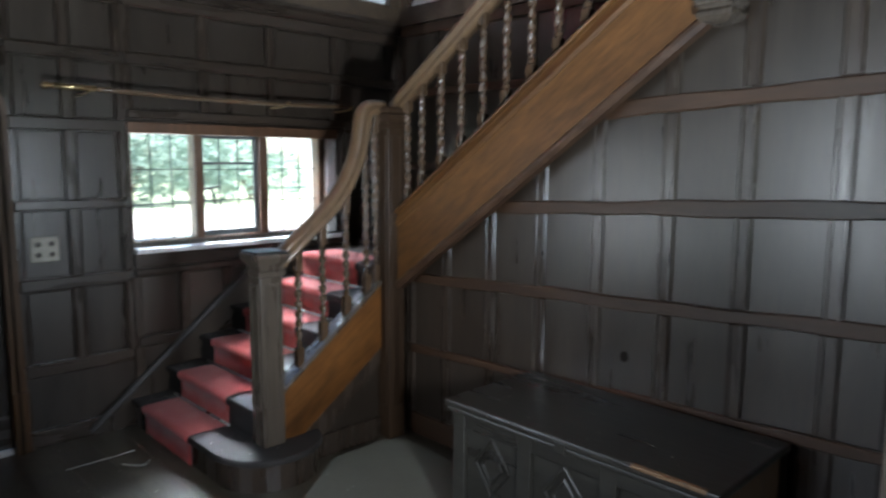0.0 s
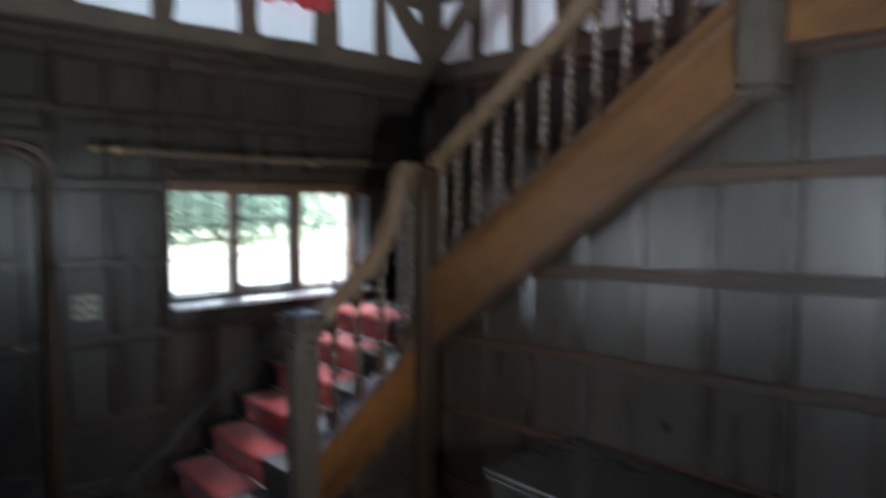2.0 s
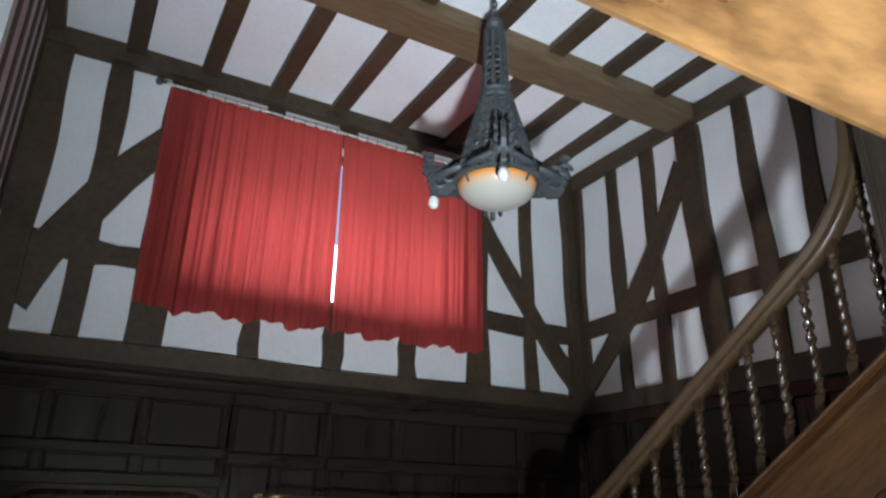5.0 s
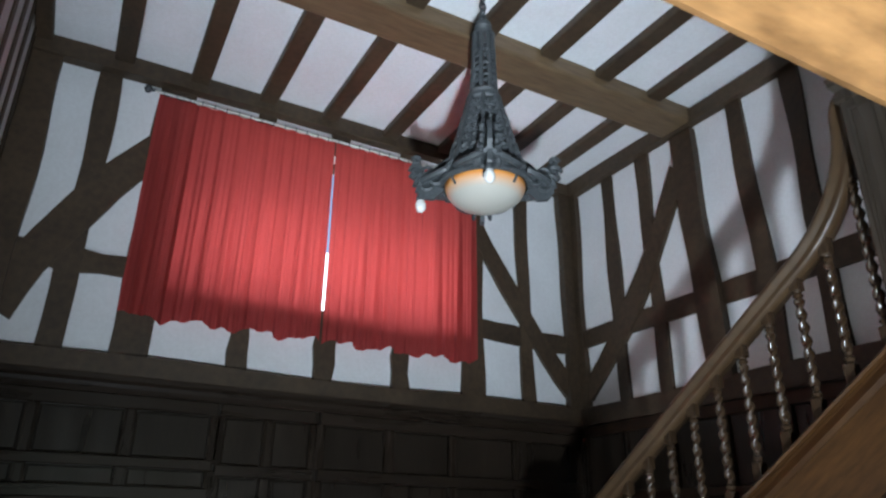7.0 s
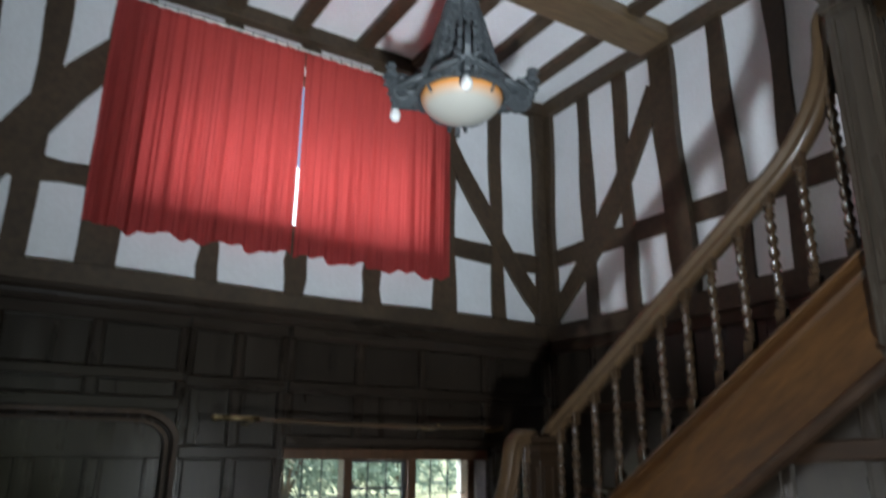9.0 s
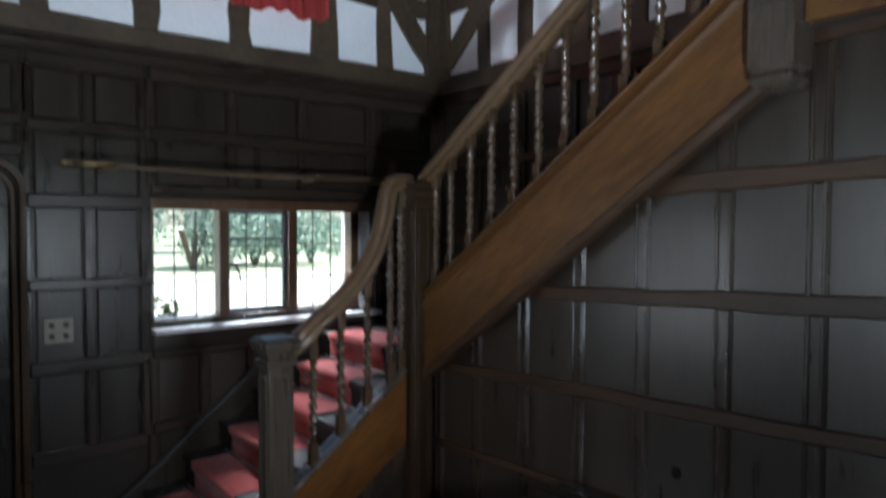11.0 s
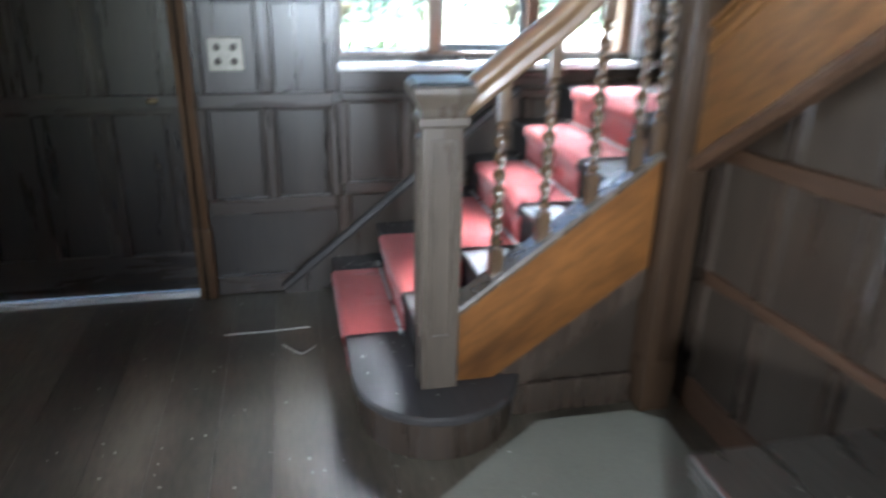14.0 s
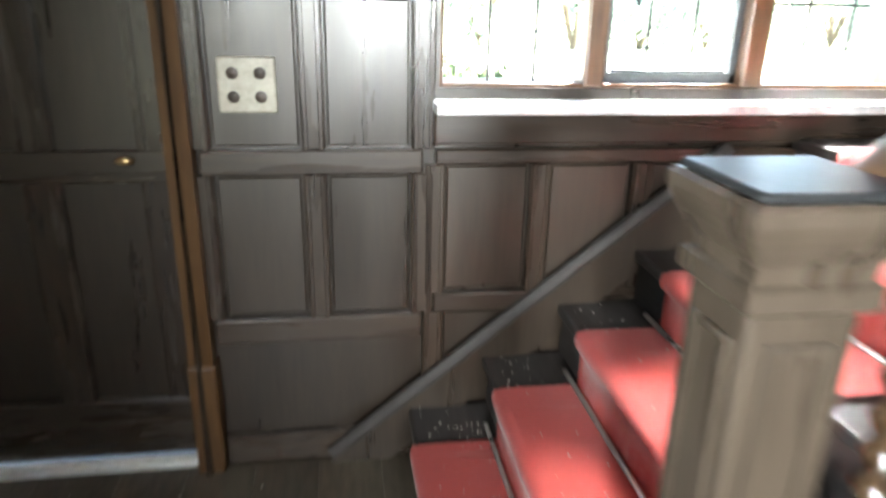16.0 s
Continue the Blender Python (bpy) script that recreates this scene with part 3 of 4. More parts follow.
tube(bm, [(0.03, *p) for p in arch(DOOR_Y0 - 0.03, DOOR_Y1 + 0.03, 0, DOOR_TOP + 0.03, 0.2)[1:]] + [(0.03, DOOR_Y0 - 0.03, 0)], 0.014, 8)
part("door_moulding", bm, M_STILE, door)
box("door_plinth", (-0.04, DOOR_Y1 - 0.004, 0.0), (0.036, DOOR_Y1 + 0.078, 0.37), M_JAMB, door, 0.008)
box("spandrel", (-0.06, DOOR_Y0, 1.9), (-0.05, DOOR_Y1, DOOR_TOP), M_STILE, door, bevel=0)
box("door_leaf", (-0.13, DOOR_Y0, 0.02), (-0.085, DOOR_Y1, DOOR_TOP), M_PANEL, door, bevel=0.003)
for u in (-0.96, -0.655, -0.32, -0.01):
    box("door_stile", (-0.085, u - 0.05, 0.02), (-0.062, u + 0.05, 1.86), M_STILE, door, bevel=0.005)
    for off in (-0.03, 0.03):
        box("bead", (-0.062, u + off - 0.006, 0.99), (-0.054, u + off + 0.006, 1.86), M_STILE, door, bevel=0.002)
for z0, z1 in ((0.02, 0.22), (0.90, 0.99), (1.42, 1.47), (1.86, 1.97)):
    box("door_rail", (-0.085, DOOR_Y0, z0), (-0.06, DOOR_Y1, z1), M_RAILY, door, bevel=0.005)
bm = bmesh.new()
lathe(bm, [(0.006, 0), (0.022, 0.004), (0.024, 0.012), (0.014, 0.02), (0.002, 0.022)], 14)
for v in bm.verts:
    v.co = Vector((-0.06 + v.co.z, -0.09 + v.co.y * 1.1, 0.965 + v.co.x * 0.5))
part("door_pull", bm, M_BRASS, door, "small worn brass pull", smooth=True)
strip = box("draught_strip", (-0.045, -1.0, -0.002), (-0.005, 0.02, 0.026), M_STRIP, bevel=0.004)
tagged(strip, "pale draught strip along the door's foot", "draught strip")


# ---- lower window ----
window = thing("window_1", "three-light oak window with leaded glass and white sill", "window", kind="structure")
Y0, Z0, Y1, Z1 = WIN
FX0, FX1 = -0.13, -0.05
box("window_head", (FX0, Y0 - 0.02, Z1 - 0.005), (0.012, Y1 + 0.02, 1.925), M_WINOAK, window, 0.006)
box("window_bottom_rail", (FX0, Y0 - 0.02, Z0 - 0.035), (FX1, Y1 + 0.02, Z0 + 0.012), M_WINOAK, window, 0.006)
for y0, y1 in ((Y0 - 0.03, Y0 + 0.012), (1.175, 1.235), (1.655, 1.725), (2.155, 2.215)):
    box("mullion", (FX0 - 0.01, y0, Z0), (FX1 + 0.012, y1, Z1), M_WINOAK, window, 0.008)
box("window_sill", (FX1, Y0 - 0.02, 1.105), (0.075, 2.36, 1.135), M_SILL, window, 0.006, "white-painted window sill")
box("sill_apron", (-0.03, Y0 - 0.02, 1.02), (0.035, 2.36, 1.104), M_RAILY, window, 0.006)
box("reveal", (-0.29, 2.22, Z0 - 0.02), (-0.02, 2.30, Z1), M_SILL, window, 0.004, "white-painted window reveal")
LIGHTS = ((0.772, 1.175), (1.235, 1.655), (1.725, 2.155))
for k, (a, b) in enumerate(LIGHTS):
    z0, z1 = (Z0 + 0.012, Z1 - 0.005)
    if k == 1:
        z0, z1 = z0 + 0.03, z1 - 0.02
        for y0, y1 in ((a, a + 0.022), (b - 0.022, b)):
            box("casement_frame", (-0.105, y0, z0 - 0.03), (-0.075, y1, z1 + 0.02), M_IRON, window, 0.004)
        for c in (z0, z1):
            box("casement_frame", (-0.105, a, c - 0.03 if c == z0 else c), (-0.075, b, c if c == z0 else c + 0.02), M_IRON, window, 0.004)
        box("casement_bar", (-0.10, a + 0.02, 1.66), (-0.07, b - 0.02, 1.678), M_IRON, window, 0.003)
        bm = bmesh.new()
        tube(bm, [(-0.07, a + 0.015, 1.50), (-0.045, a + 0.03, 1.50), (-0.04, a + 0.075, 1.505), (-0.045, a + 0.12, 1.515)], 0.009)
        tube(bm, [(-0.05, a + 0.05, 1.50), (-0.05, a + 0.075, 1.45), (-0.05, a + 0.085, 1.39)], 0.007)
        part("window_catch", bm, M_IRON, window, "black iron window catch")
        bm = bmesh.new()
        tube(bm, [(-0.075, a + 0.03, z0 + 0.005), (-0.06, a + 0.2, z0 + 0.002), (-0.06, b - 0.05, z0 + 0.006)], 0.006)
        part("casement_stay", bm, M_IRON, window, "black iron casement stay")
    pane = box("pane", (-0.093, a, z0), (-0.089, b, z1), M_GLASS, window, 0)
    pane.visible_shadow = False
    for c in (1, 2):
        y = a + (b - a) * c / 3
        box("lead_came", (-0.096, y - 0.004, z0), (-0.086, y + 0.004, z1), M_LEAD, window, 0.001)
    for c in (1, 2):
        z = z0 + (z1 - z0) * c / 3
        box("lead_came", (-0.0955, a, z - 0.0035), (-0.0865, b, z + 0.0035), M_LEAD, window, 0.001)

# ---- upper window behind the curtains ----
upper_window = thing("window_2", "wide leaded window hidden behind drawn red curtains", "window", kind="structure")
box("window_frame", (-0.2, UPWIN[0], UPWIN[1]), (-0.12, UPWIN[2], UPWIN[1] + 0.05), M_TIMBER, upper_window)
box("window_frame", (-0.2, UPWIN[0], UPWIN[3] - 0.05), (-0.12, UPWIN[2], UPWIN[3]), M_TIMBER, upper_window)
for y in (UPWIN[0] + 0.03, 0.0, 0.45, 1.10, UPWIN[2] - 0.03):
    box("mullion", (-0.2, y - 0.03, UPWIN[1] + 0.05), (-0.12, y + 0.03, UPWIN[3] - 0.05), M_TIMBER, upper_window)
pane = box("pane", (-0.163, UPWIN[0], UPWIN[1]), (-0.159, UPWIN[2], UPWIN[3]), M_GLASS, upper_window, 0)
pane.visible_shadow = False

# ---- red curtains, rail, pole ----
def curtain(y0, y1, seed):
    rnd = random.Random(seed)
    bm = bmesh.new()
    nu, nv = 260, 30
    ph = [rnd.uniform(0, 6.28) for _ in range(6)]
    grid = []
    for j in range(nv + 1):
        v = j / nv
        row = []
        for i in range(nu + 1):
            u = i / nu
            y = y0 + (y1 - y0) * u
            amp = 0.003 + 0.014 * min(1, 1.6 * v)
            x = 0.10 + amp * (math.sin(62 * (y - y0) + ph[0] + 0.5 * math.sin(3 * v + ph[1])) + 0.5 * math.sin(27 * (y - y0) + ph[2] + v) + 0.4 * math.sin(101 * (y - y0) + ph[3]) + 0.3 * math.sin(173 * (y - y0) + ph[4] + 2 * v))
            bottom = 3.145 + 0.018 * math.sin(17 * y + ph[4]) + 0.012 * math.sin(43 * y + ph[5])
            top = 4.672 + 0.003 * math.sin(60 * y)
            row.append(bm.verts.new((x, y, top + (bottom - top) * v)))
        grid.append(row)
    for r, s in zip(grid, grid[1:]):
        for i in range(nu):
            bm.faces.new((r[i], r[i + 1], s[i + 1], s[i]))
    ob = part("curtain", bm, M_CURTAIN, smooth=True)
    return tagged(ob, "red cotton curtain drawn across the upper window", "curtain", group="upper window curtains")


curtain(-0.585, 0.660, 3)
curtain(0.668, 1.885, 8)
rail = thing("curtain_rail", "thin white curtain rail with dark hooks above red curtains", "curtain rail")
box("track", (0.078, -0.62, 4.690), (0.092, 1.95, 4.706), M_STRIP, rail, 0.003)
bm = bmesh.new()
lathe(bm, [(0.004, -0.03), (0.02, -0.02), (0.026, 0), (0.02, 0.02), (0.004, 0.03)], 12, (0.085, -0.66, 4.70))
part("finial", bm, M_IRON, rail, "dark round finial", smooth=True)
bm = bmesh.new()
add_box(bm, (0.078, -0.64, 4.692), (0.092, -0.61, 4.708))
part("finial_neck", bm, M_IRON, rail)
for k in range(30):
    box("hook", (0.094, -0.56 + k * 0.083, 4.668), (0.102, -0.554 + k * 0.083, 4.706), M_IRON, rail, 0.001)

pole = thing("curtain_pole", "slim wooden curtain pole with brass end above the window", "curtain pole")
bm = bmesh.new()
tube(bm, [(0.2, 0.50 + 0.12 * k, 2.088 - 0.00015 * (k * (15 - k)) * 2) for k in range(16)], 0.013, 12)
part("rod", bm, M_HANDRAIL, pole, smooth=True)
bm = bmesh.new()
tube(bm, [(0.2, 0.30, 2.089), (0.2, 0.51, 2.088)], 0.016, 12)
part("brass_sleeve", bm, M_BRASS, pole, "worn brass sleeve", smooth=True)
bm = bmesh.new()
lathe(bm, [(0.004, -0.03), (0.016, -0.02), (0.02, -0.005), (0.013, 0.01), (0.018, 0.03), (0.004, 0.035)], 12)
for v in bm.verts:
    v.co = Vector((0.2 + v.co.x, 0.262 + v.co.z, 2.089 + v.co.y))
part("finial", bm, M_BRASS, pole, smooth=True)
for y in (0.47, 1.75, 2.29):
    bm = bmesh.new()
    tube(bm, [(-0.02, y, 2.06), (0.1, y, 2.06), (0.2, y, 2.07), (0.215, y, 2.09)], 0.007)
    part("bracket", bm, M_BRASS, pole)


# ---- staircase ----
stairs = thing("staircase", "oak staircase with barley-twist balusters and red carpet runner", "staircase")
RISE, GO1 = 0.17, 0.23
STR_X0, STR_X1 = 1.185, 1.255

# bullnose first step
bm = bmesh.new()
pts = [(0.0, 1.1), (0.0, 0.675), (1.18, 0.675)]
for k in range(13):
    a = -math.pi / 2 + k * math.pi / 12
    pts.append((1.18 + 0.29 * math.cos(a), 0.975 + 0.30 * math.sin(a)))
pts.append((1.18, 1.28))
add_prism(bm, pts, "z", 0.145, 0.18, 0.008)
part("tread", bm, M_TREAD, stairs, "dark bullnose bottom tread")
bm = bmesh.new()
pts = [(0.0, 1.1), (0.0, 0.70), (1.18, 0.70)]
for k in range(13):
    a = -math.pi / 2 + k * math.pi / 12
    pts.append((1.18 + 0.265 * math.cos(a), 0.975 + 0.275 * math.sin(a)))
pts.append((1.18, 1.25))
add_prism(bm, pts, "z", 0.0, 0.145)
part("riser", bm, M_STILE, stairs, "curved oak riser of the bottom step")
for k in range(2, 7):
    y, z = 0.675 + GO1 * (k - 1), 0.01 + RISE * k
    back = y + GO1 + 0.03 if k < 6 else NORTH
    box("tread", (0.0, y, z - 0.035), (STR_X0, back, z), M_TREAD, stairs, 0.008)
    box("riser", (0.0, y + 0.022, z - RISE), (STR_X0, y + 0.04, z - 0.035), M_TREAD, stairs, 0.002)
LAND = 0.01 + RISE * 6
for k in range(1, 10):
    x, z = 1.22 + 0.245 * (k - 1), LAND + RISE * k
    box("tread", (x, PANEL_Y, z - 0.035), (x + 0.275, NORTH, z), M_TREAD, stairs, 0.008)
    box("riser", (x + 0.022, PANEL_Y, z - RISE), (x + 0.04, NORTH, z - 0.035), M_TREAD, stairs, 0.002)

# carpet runner, one piece, folded down the steps
C0, C1 = 0.225, 0.87
prof = []
for k in range(1, 7):
    y, z = 0.675 + GO1 * (k - 1), 0.01 + RISE * k
    low = z - RISE if k > 1 else 0.0
    prof += [(y + 0.008, low + 0.012), (y + 0.006, z - 0.05), (y - 0.012, z - 0.036), (y - 0.016, z - 0.014), (y - 0.008, z + 0.006), (y + 0.02, z + 0.012)]
prof.append((2.1, LAND + 0.012))
NX = 14
runner = thing("carpet_runner", "worn red carpet runner on the lower stair flight", "carpet")
for k in range(6):
    bm = bmesh.new()
    rows = []
    for i, (y, z) in list(enumerate(prof))[6 * k:6 * k + 7]:
        rows.append([bm.verts.new((C0 + (C1 - C0) * j / NX, y + 0.0018 * math.sin(j * 1.3 + i), z + 0.0012 * math.sin(j * 0.9 + 2 * i))) for j in range(NX + 1)])
    for r, q in zip(rows, rows[1:]):
        for j in range(NX):
            bm.faces.new((r[j], r[j + 1], q[j + 1], q[j]))
    bmesh.ops.solidify(bm, geom=bm.faces[:], thickness=-0.008)
    part("step_cover", bm, M_CARPET, runner, smooth=True)
for k in range(2, 7):
    y, z = 0.675 + GO1 * (k - 1), 0.01 + RISE * (k - 1)
    bm = bmesh.new()
    tube(bm, [(C0 - 0.06, y - 0.012, z + 0.022), (C1 + 0.06, y - 0.012, z + 0.022)], 0.007)
    tagged(part("stair_rod", bm, M_STEEL, smooth=True), "dull silver stair rod across the red carpet", "stair rod", group="stair rods")

# wall string along the window wall
bm = bmesh.new()
add_prism(bm, [(0.43, 0.0), (0.62, 0.0), (1.62, 0.81), (1.62, 1.01), (0.45, 0.045)], "x", -0.004, 0.02)
part("wall_string", bm, M_PANEL, stairs)
bm = bmesh.new()
sweep(bm, [(0.02, 0.43, 0.03), (0.02, 1.62, 1.007)], [(-0.015, -0.02), (0.006, -0.02), (0.013, -0.008), (0.01, 0.01), (0.003, 0.02), (-0.015, 0.02)], (1, 0, 0))
part("string_moulding", bm, M_TREAD, stairs)

# outer strings


def s1_top(y):
    return 0.455 + 0.757 * (y - 1.044)


bm = bmesh.new()
add_prism(bm, [(1.0, s1_top(1.0)), (1.0, 0.18), (1.17, 0.18), (1.72, 0.57), (1.72, s1_top(1.72))], "x", STR_X0, STR_X1, 0.004)
part("outer_string", bm, M_STRING_LOW, stairs, "golden oak outer string")
bm = bmesh.new()
sweep(bm, [(1.22, 1.0, s1_top(1.0)), (1.22, 1.72, s1_top(1.72))], [(-0.055, 0), (0.05, 0), (0.052, 0.012), (0.045, 0.022), (-0.05, 0.022)], (1, 0, 0))
part("string_capping", bm, M_STAIR, stairs)
bm = bmesh.new()
add_prism(bm, [(1.02, 0.0), (1.02, 0.2), (1.18, 0.18), (1.72, 0.56), (1.72, 0.0)], "x", STR_X0, STR_X0 + 0.035)
part("spandrel_panel", bm, M_PANEL, stairs)
box("spandrel_rail", (STR_X0 + 0.035, 1.25, 0.0), (STR_X1 - 0.008, 1.72, 0.13), M_STILE, stairs, 0.005)
prism("spandrel_frame", [(1.20, 0.13), (1.30, 0.13), (1.72, 0.47), (1.72, 0.56), (1.20, 0.2)], "x", STR_X0 + 0.035, STR_X1 - 0.012, M_STILE, stairs, 0.003)
bm = bmesh.new()
add_prism(bm, [(1.25, string_top(1.25)), (1.25, string_low(1.25)), (3.2, string_low(3.2)), (3.2, string_top(3.2))], "y", PANEL_Y - 0.055, PANEL_Y + 0.06, 0.004)
part("outer_string", bm, M_STRING, stairs, "golden oak outer string")
bm = bmesh.new()
path = [(x, PANEL_Y - 0.05, string_top(x) - 0.055) for x in (1.25, 3.2)]
sweep(bm, path, [(-0.012, -0.02), (0.012, -0.02), (0.02, 0.0), (0.008, 0.03), (-0.012, 0.03)], (0, -1, 0))
part("string_moulding", bm, M_STRING, stairs)
bm = bmesh.new()
path = [(x, PANEL_Y - 0.005, string_top(x)) for x in (1.25, 3.2)]
sweep(bm, path, [(-0.06, 0), (0.07, 0), (0.072, 0.012), (0.06, 0.022), (-0.06, 0.022)], (0, -1, 0))
part("string_capping", bm, M_STRING, stairs)
bm = bmesh.new()
path = [(x, PANEL_Y - 0.035, string_low(x) - 0.005) for x in (1.3, 3.2)]
sweep(bm, path, [(-0.03, -0.03), (0.02, -0.03), (0.034, -0.012), (0.034, 0.004), (0.02, 0.016), (-0.03, 0.016)], (0, -1, 0))
part("string_moulding", bm, M_RAIL, stairs)


# newels
def newel(x, y, z0, z1, half, cap, flat, mat=M_STAIR):
    box("newel_post", (x - half, y - half, z0), (x + half, y + half, z1 - 0.10), mat, stairs, 0.006)
    for sx, sy in ((1, 0), (-1, 0), (0, 1), (0, -1)):
        bm = bmesh.new()
        w, t = half * 0.62, 0.006
        cx, cy = x + sx * half, y + sy * half
        z2, z3 = max(z0, 0) + 0.2, z1 - 0.16
        for u0, u1, h0, h1 in ((-w, -w + 0.012, z2, z3), (w - 0.012, w, z2, z3), (-w + 0.012, w - 0.012, z2, z2 + 0.012), (-w + 0.012, w - 0.012, z3 - 0.012, z3)):
            lo = (cx - t if sx else cx + u0, cy - t if sy else cy + u0, h0)
            hi = (cx + t if sx else cx + u1, cy + t if sy else cy + u1, h1)
            add_box(bm, lo, hi, 0.002)
        part("panel_bead", bm, mat, stairs)
    bm = bmesh.new()
    steps = [(half + 0.004, z1 - 0.125), (half + 0.012, z1 - 0.118), (half + 0.012, z1 - 0.095), (half + 0.004, z1 - 0.088), (half + 0.006, z1 - 0.07), (half + 0.02, z1 - 0.045), (cap - 0.004, z1 - 0.032), (cap, z1 - 0.02), (cap, z1 - 0.006), (cap - 0.006, z1)]
    if not flat:
        steps += [(cap - 0.03, z1), (cap - 0.034, z1 + 0.008), (cap - 0.05, z1 + 0.012)]
    rings = [[bm.verts.new((x + a * r, y + b * r, z)) for a, b in ((-1, -1), (1, -1), (1, 1), (-1, 1))] for r, z in steps]
    for r, s in zip(rings, rings[1:]):
        for i in range(4):
            bm.faces.new((r[i], r[(i + 1) % 4], s[(i + 1) % 4], s[i]))
    bm.faces.new(rings[0][::-1]), bm.faces.new(rings[-1])
    return part("newel_cap", bm, mat, stairs)


newel(1.226, 0.963, 0.18, 1.216, 0.064, 0.094, True)
box("cap_plate", (1.226 - 0.085, 0.963 - 0.085, 1.216), (1.226 + 0.085, 0.963 + 0.085, 1.227), M_CAPPLATE, stairs, 0.004, "glossy black square plate on the newel cap")
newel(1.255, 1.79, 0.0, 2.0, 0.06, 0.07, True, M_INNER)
newel(3.215, 1.80, 2.28, 3.70, 0.075, 0.10, True)
bm = bmesh.new()
rings = [[bm.verts.new((3.215 + a * r, 1.80 + b * r, z)) for a, b in ((-1, -1), (1, -1), (1, 1), (-1, 1))] for r, z in ((0.066, 2.282), (0.060, 2.268), (0.070, 2.255), (0.070, 2.24), (0.052, 2.222), (0.03, 2.212))]
for r, q in zip(rings, rings[1:]):
    for i in range(4):
        bm.faces.new((r[i], r[(i + 1) % 4], q[(i + 1) % 4], q[i]))
bm.faces.new(rings[0]), bm.faces.new(rings[-1][::-1])
part("newel_pendant", bm, M_STAIR, stairs)

# barley-twist balusters
def twist_baluster(height, head=0.08):
    """Square foot and head with turned collars, and a deep two-start rope twist between them."""
    half = 0.022
    bm = bmesh.new()
    b0, t0 = 0.10, height - head
    add_box(bm, (-half, -half, -0.03), (half, half, b0), 0.004)
    add_box(bm, (-half, -half, t0), (half, half, height + 0.04), 0.004)
    prof = [(0.019, b0), (0.015, b0 + 0.008), (0.021, b0 + 0.016), (0.021, b0 + 0.022), (0.013, b0 + 0.03)]
    n = 72
    z0, z1 = b0 + 0.04, t0 - 0.04
    prof += [(0.0165, z0 + (z1 - z0) * i / n) for i in range(n + 1)]
    prof += [(0.013, t0 - 0.03), (0.021, t0 - 0.022), (0.021, t0 - 0.016), (0.015, t0 - 0.008), (0.019, t0)]
    lathe(bm, prof, 14, wave=lambda a, z: 1 + (0.36 * math.cos(2 * a - 2 * math.pi * (z - b0) / 0.056) if z0 - 0.001 < z < z1 + 0.001 else 0))
    for f in bm.faces:
        f.smooth = len(f.verts) == 4 and z0 < f.calc_center_median().z < z1
    return bm


for y, height in ((1.165, 0.605), (1.325, 0.615), (1.487, 0.66), (1.635, 0.96)):
    ob = part("baluster", twist_baluster(height), M_BAL, stairs)
    ob.location = (1.22, y, s1_top(y) + 0.022)
tall = part("baluster", twist_baluster(0.98, 0.1), M_BAL, stairs)
tall.location = (1.22, 1.704, s1_top(1.704) + 0.022)


def hr2_top(x):
    return 2.04 + 0.68 * (x - 1.23)


mesh2 = part("baluster", twist_baluster(hr2_top(1.4) - 0.09 - string_top(1.4)), M_BAL, stairs)
mesh2.location = (1.352, PANEL_Y - 0.005, string_top(1.352) + 0.02)
for k in range(10):
    ob = mesh2.copy()
    scene.collection.objects.link(ob)
    x = 1.478 + 0.1573 * k
    ob.location = (x, PANEL_Y - 0.005, string_top(x) + 0.02)
tall2 = part("baluster", twist_baluster(0.90, 0.2), M_BAL, stairs)
tall2.location = (3.055, PANEL_Y - 0.005, string_top(3.055) + 0.02)

# moulded handrails
RAIL = [(-0.036, -0.045), (0.036, -0.045), (0.04, -0.03), (0.03, -0.018), (0.034, -0.004), (0.046, 0.006), (0.046, 0.022), (0.036, 0.034), (0.018, 0.042), (-0.018, 0.042), (-0.036, 0.034), (-0.046, 0.022), (-0.046, 0.006), (-0.034, -0.004), (-0.03, -0.018), (-0.04, -0.03)]


def bezier(p0, p1, p2, p3, n=18):
    out = []
    for i in range(n + 1):
        f = i / n
        out.append(tuple((1 - f) ** 3 * a + 3 * f * (1 - f) ** 2 * b + 3 * f * f * (1 - f) * c + f ** 3 * d for a, b, c, d in zip(p0, p1, p2, p3)))
    return out


bm = bmesh.new()
path = [(1.22, 1.02, 1.150), (1.22, 1.12, 1.228), (1.22, 1.25, 1.33)] + bezier((1.22, 1.32, 1.383), (1.22, 1.50, 1.53), (1.22, 1.575, 1.70), (1.22, 1.60, 1.86))[0:]
path += bezier((1.22, 1.605, 1.89), (1.22, 1.615, 1.97), (1.22, 1.64, 2.0), (1.22, 1.70, 2.0), 8) + [(1.22, 1.76, 2.0)]
sweep(bm, path, RAIL, (1, 0, 0))
part("handrail", bm, M_HANDRAIL, stairs, "moulded oak handrail rising in a swan neck", smooth=True)
bm = bmesh.new()
path = [(1.25, PANEL_Y - 0.005, 2.0), (1.31, PANEL_Y - 0.005, hr2_top(1.31) - 0.045)] + [(x, PANEL_Y - 0.005, hr2_top(x) - 0.045) for x in (1.6, 2.0, 2.4, 2.7)]
path += bezier((2.76, PANEL_Y - 0.005, hr2_top(2.76) - 0.045), (2.95, PANEL_Y - 0.005, hr2_top(2.95) - 0.045), (3.06, PANEL_Y - 0.005, 3.36), (3.07, PANEL_Y - 0.005, 3.55))
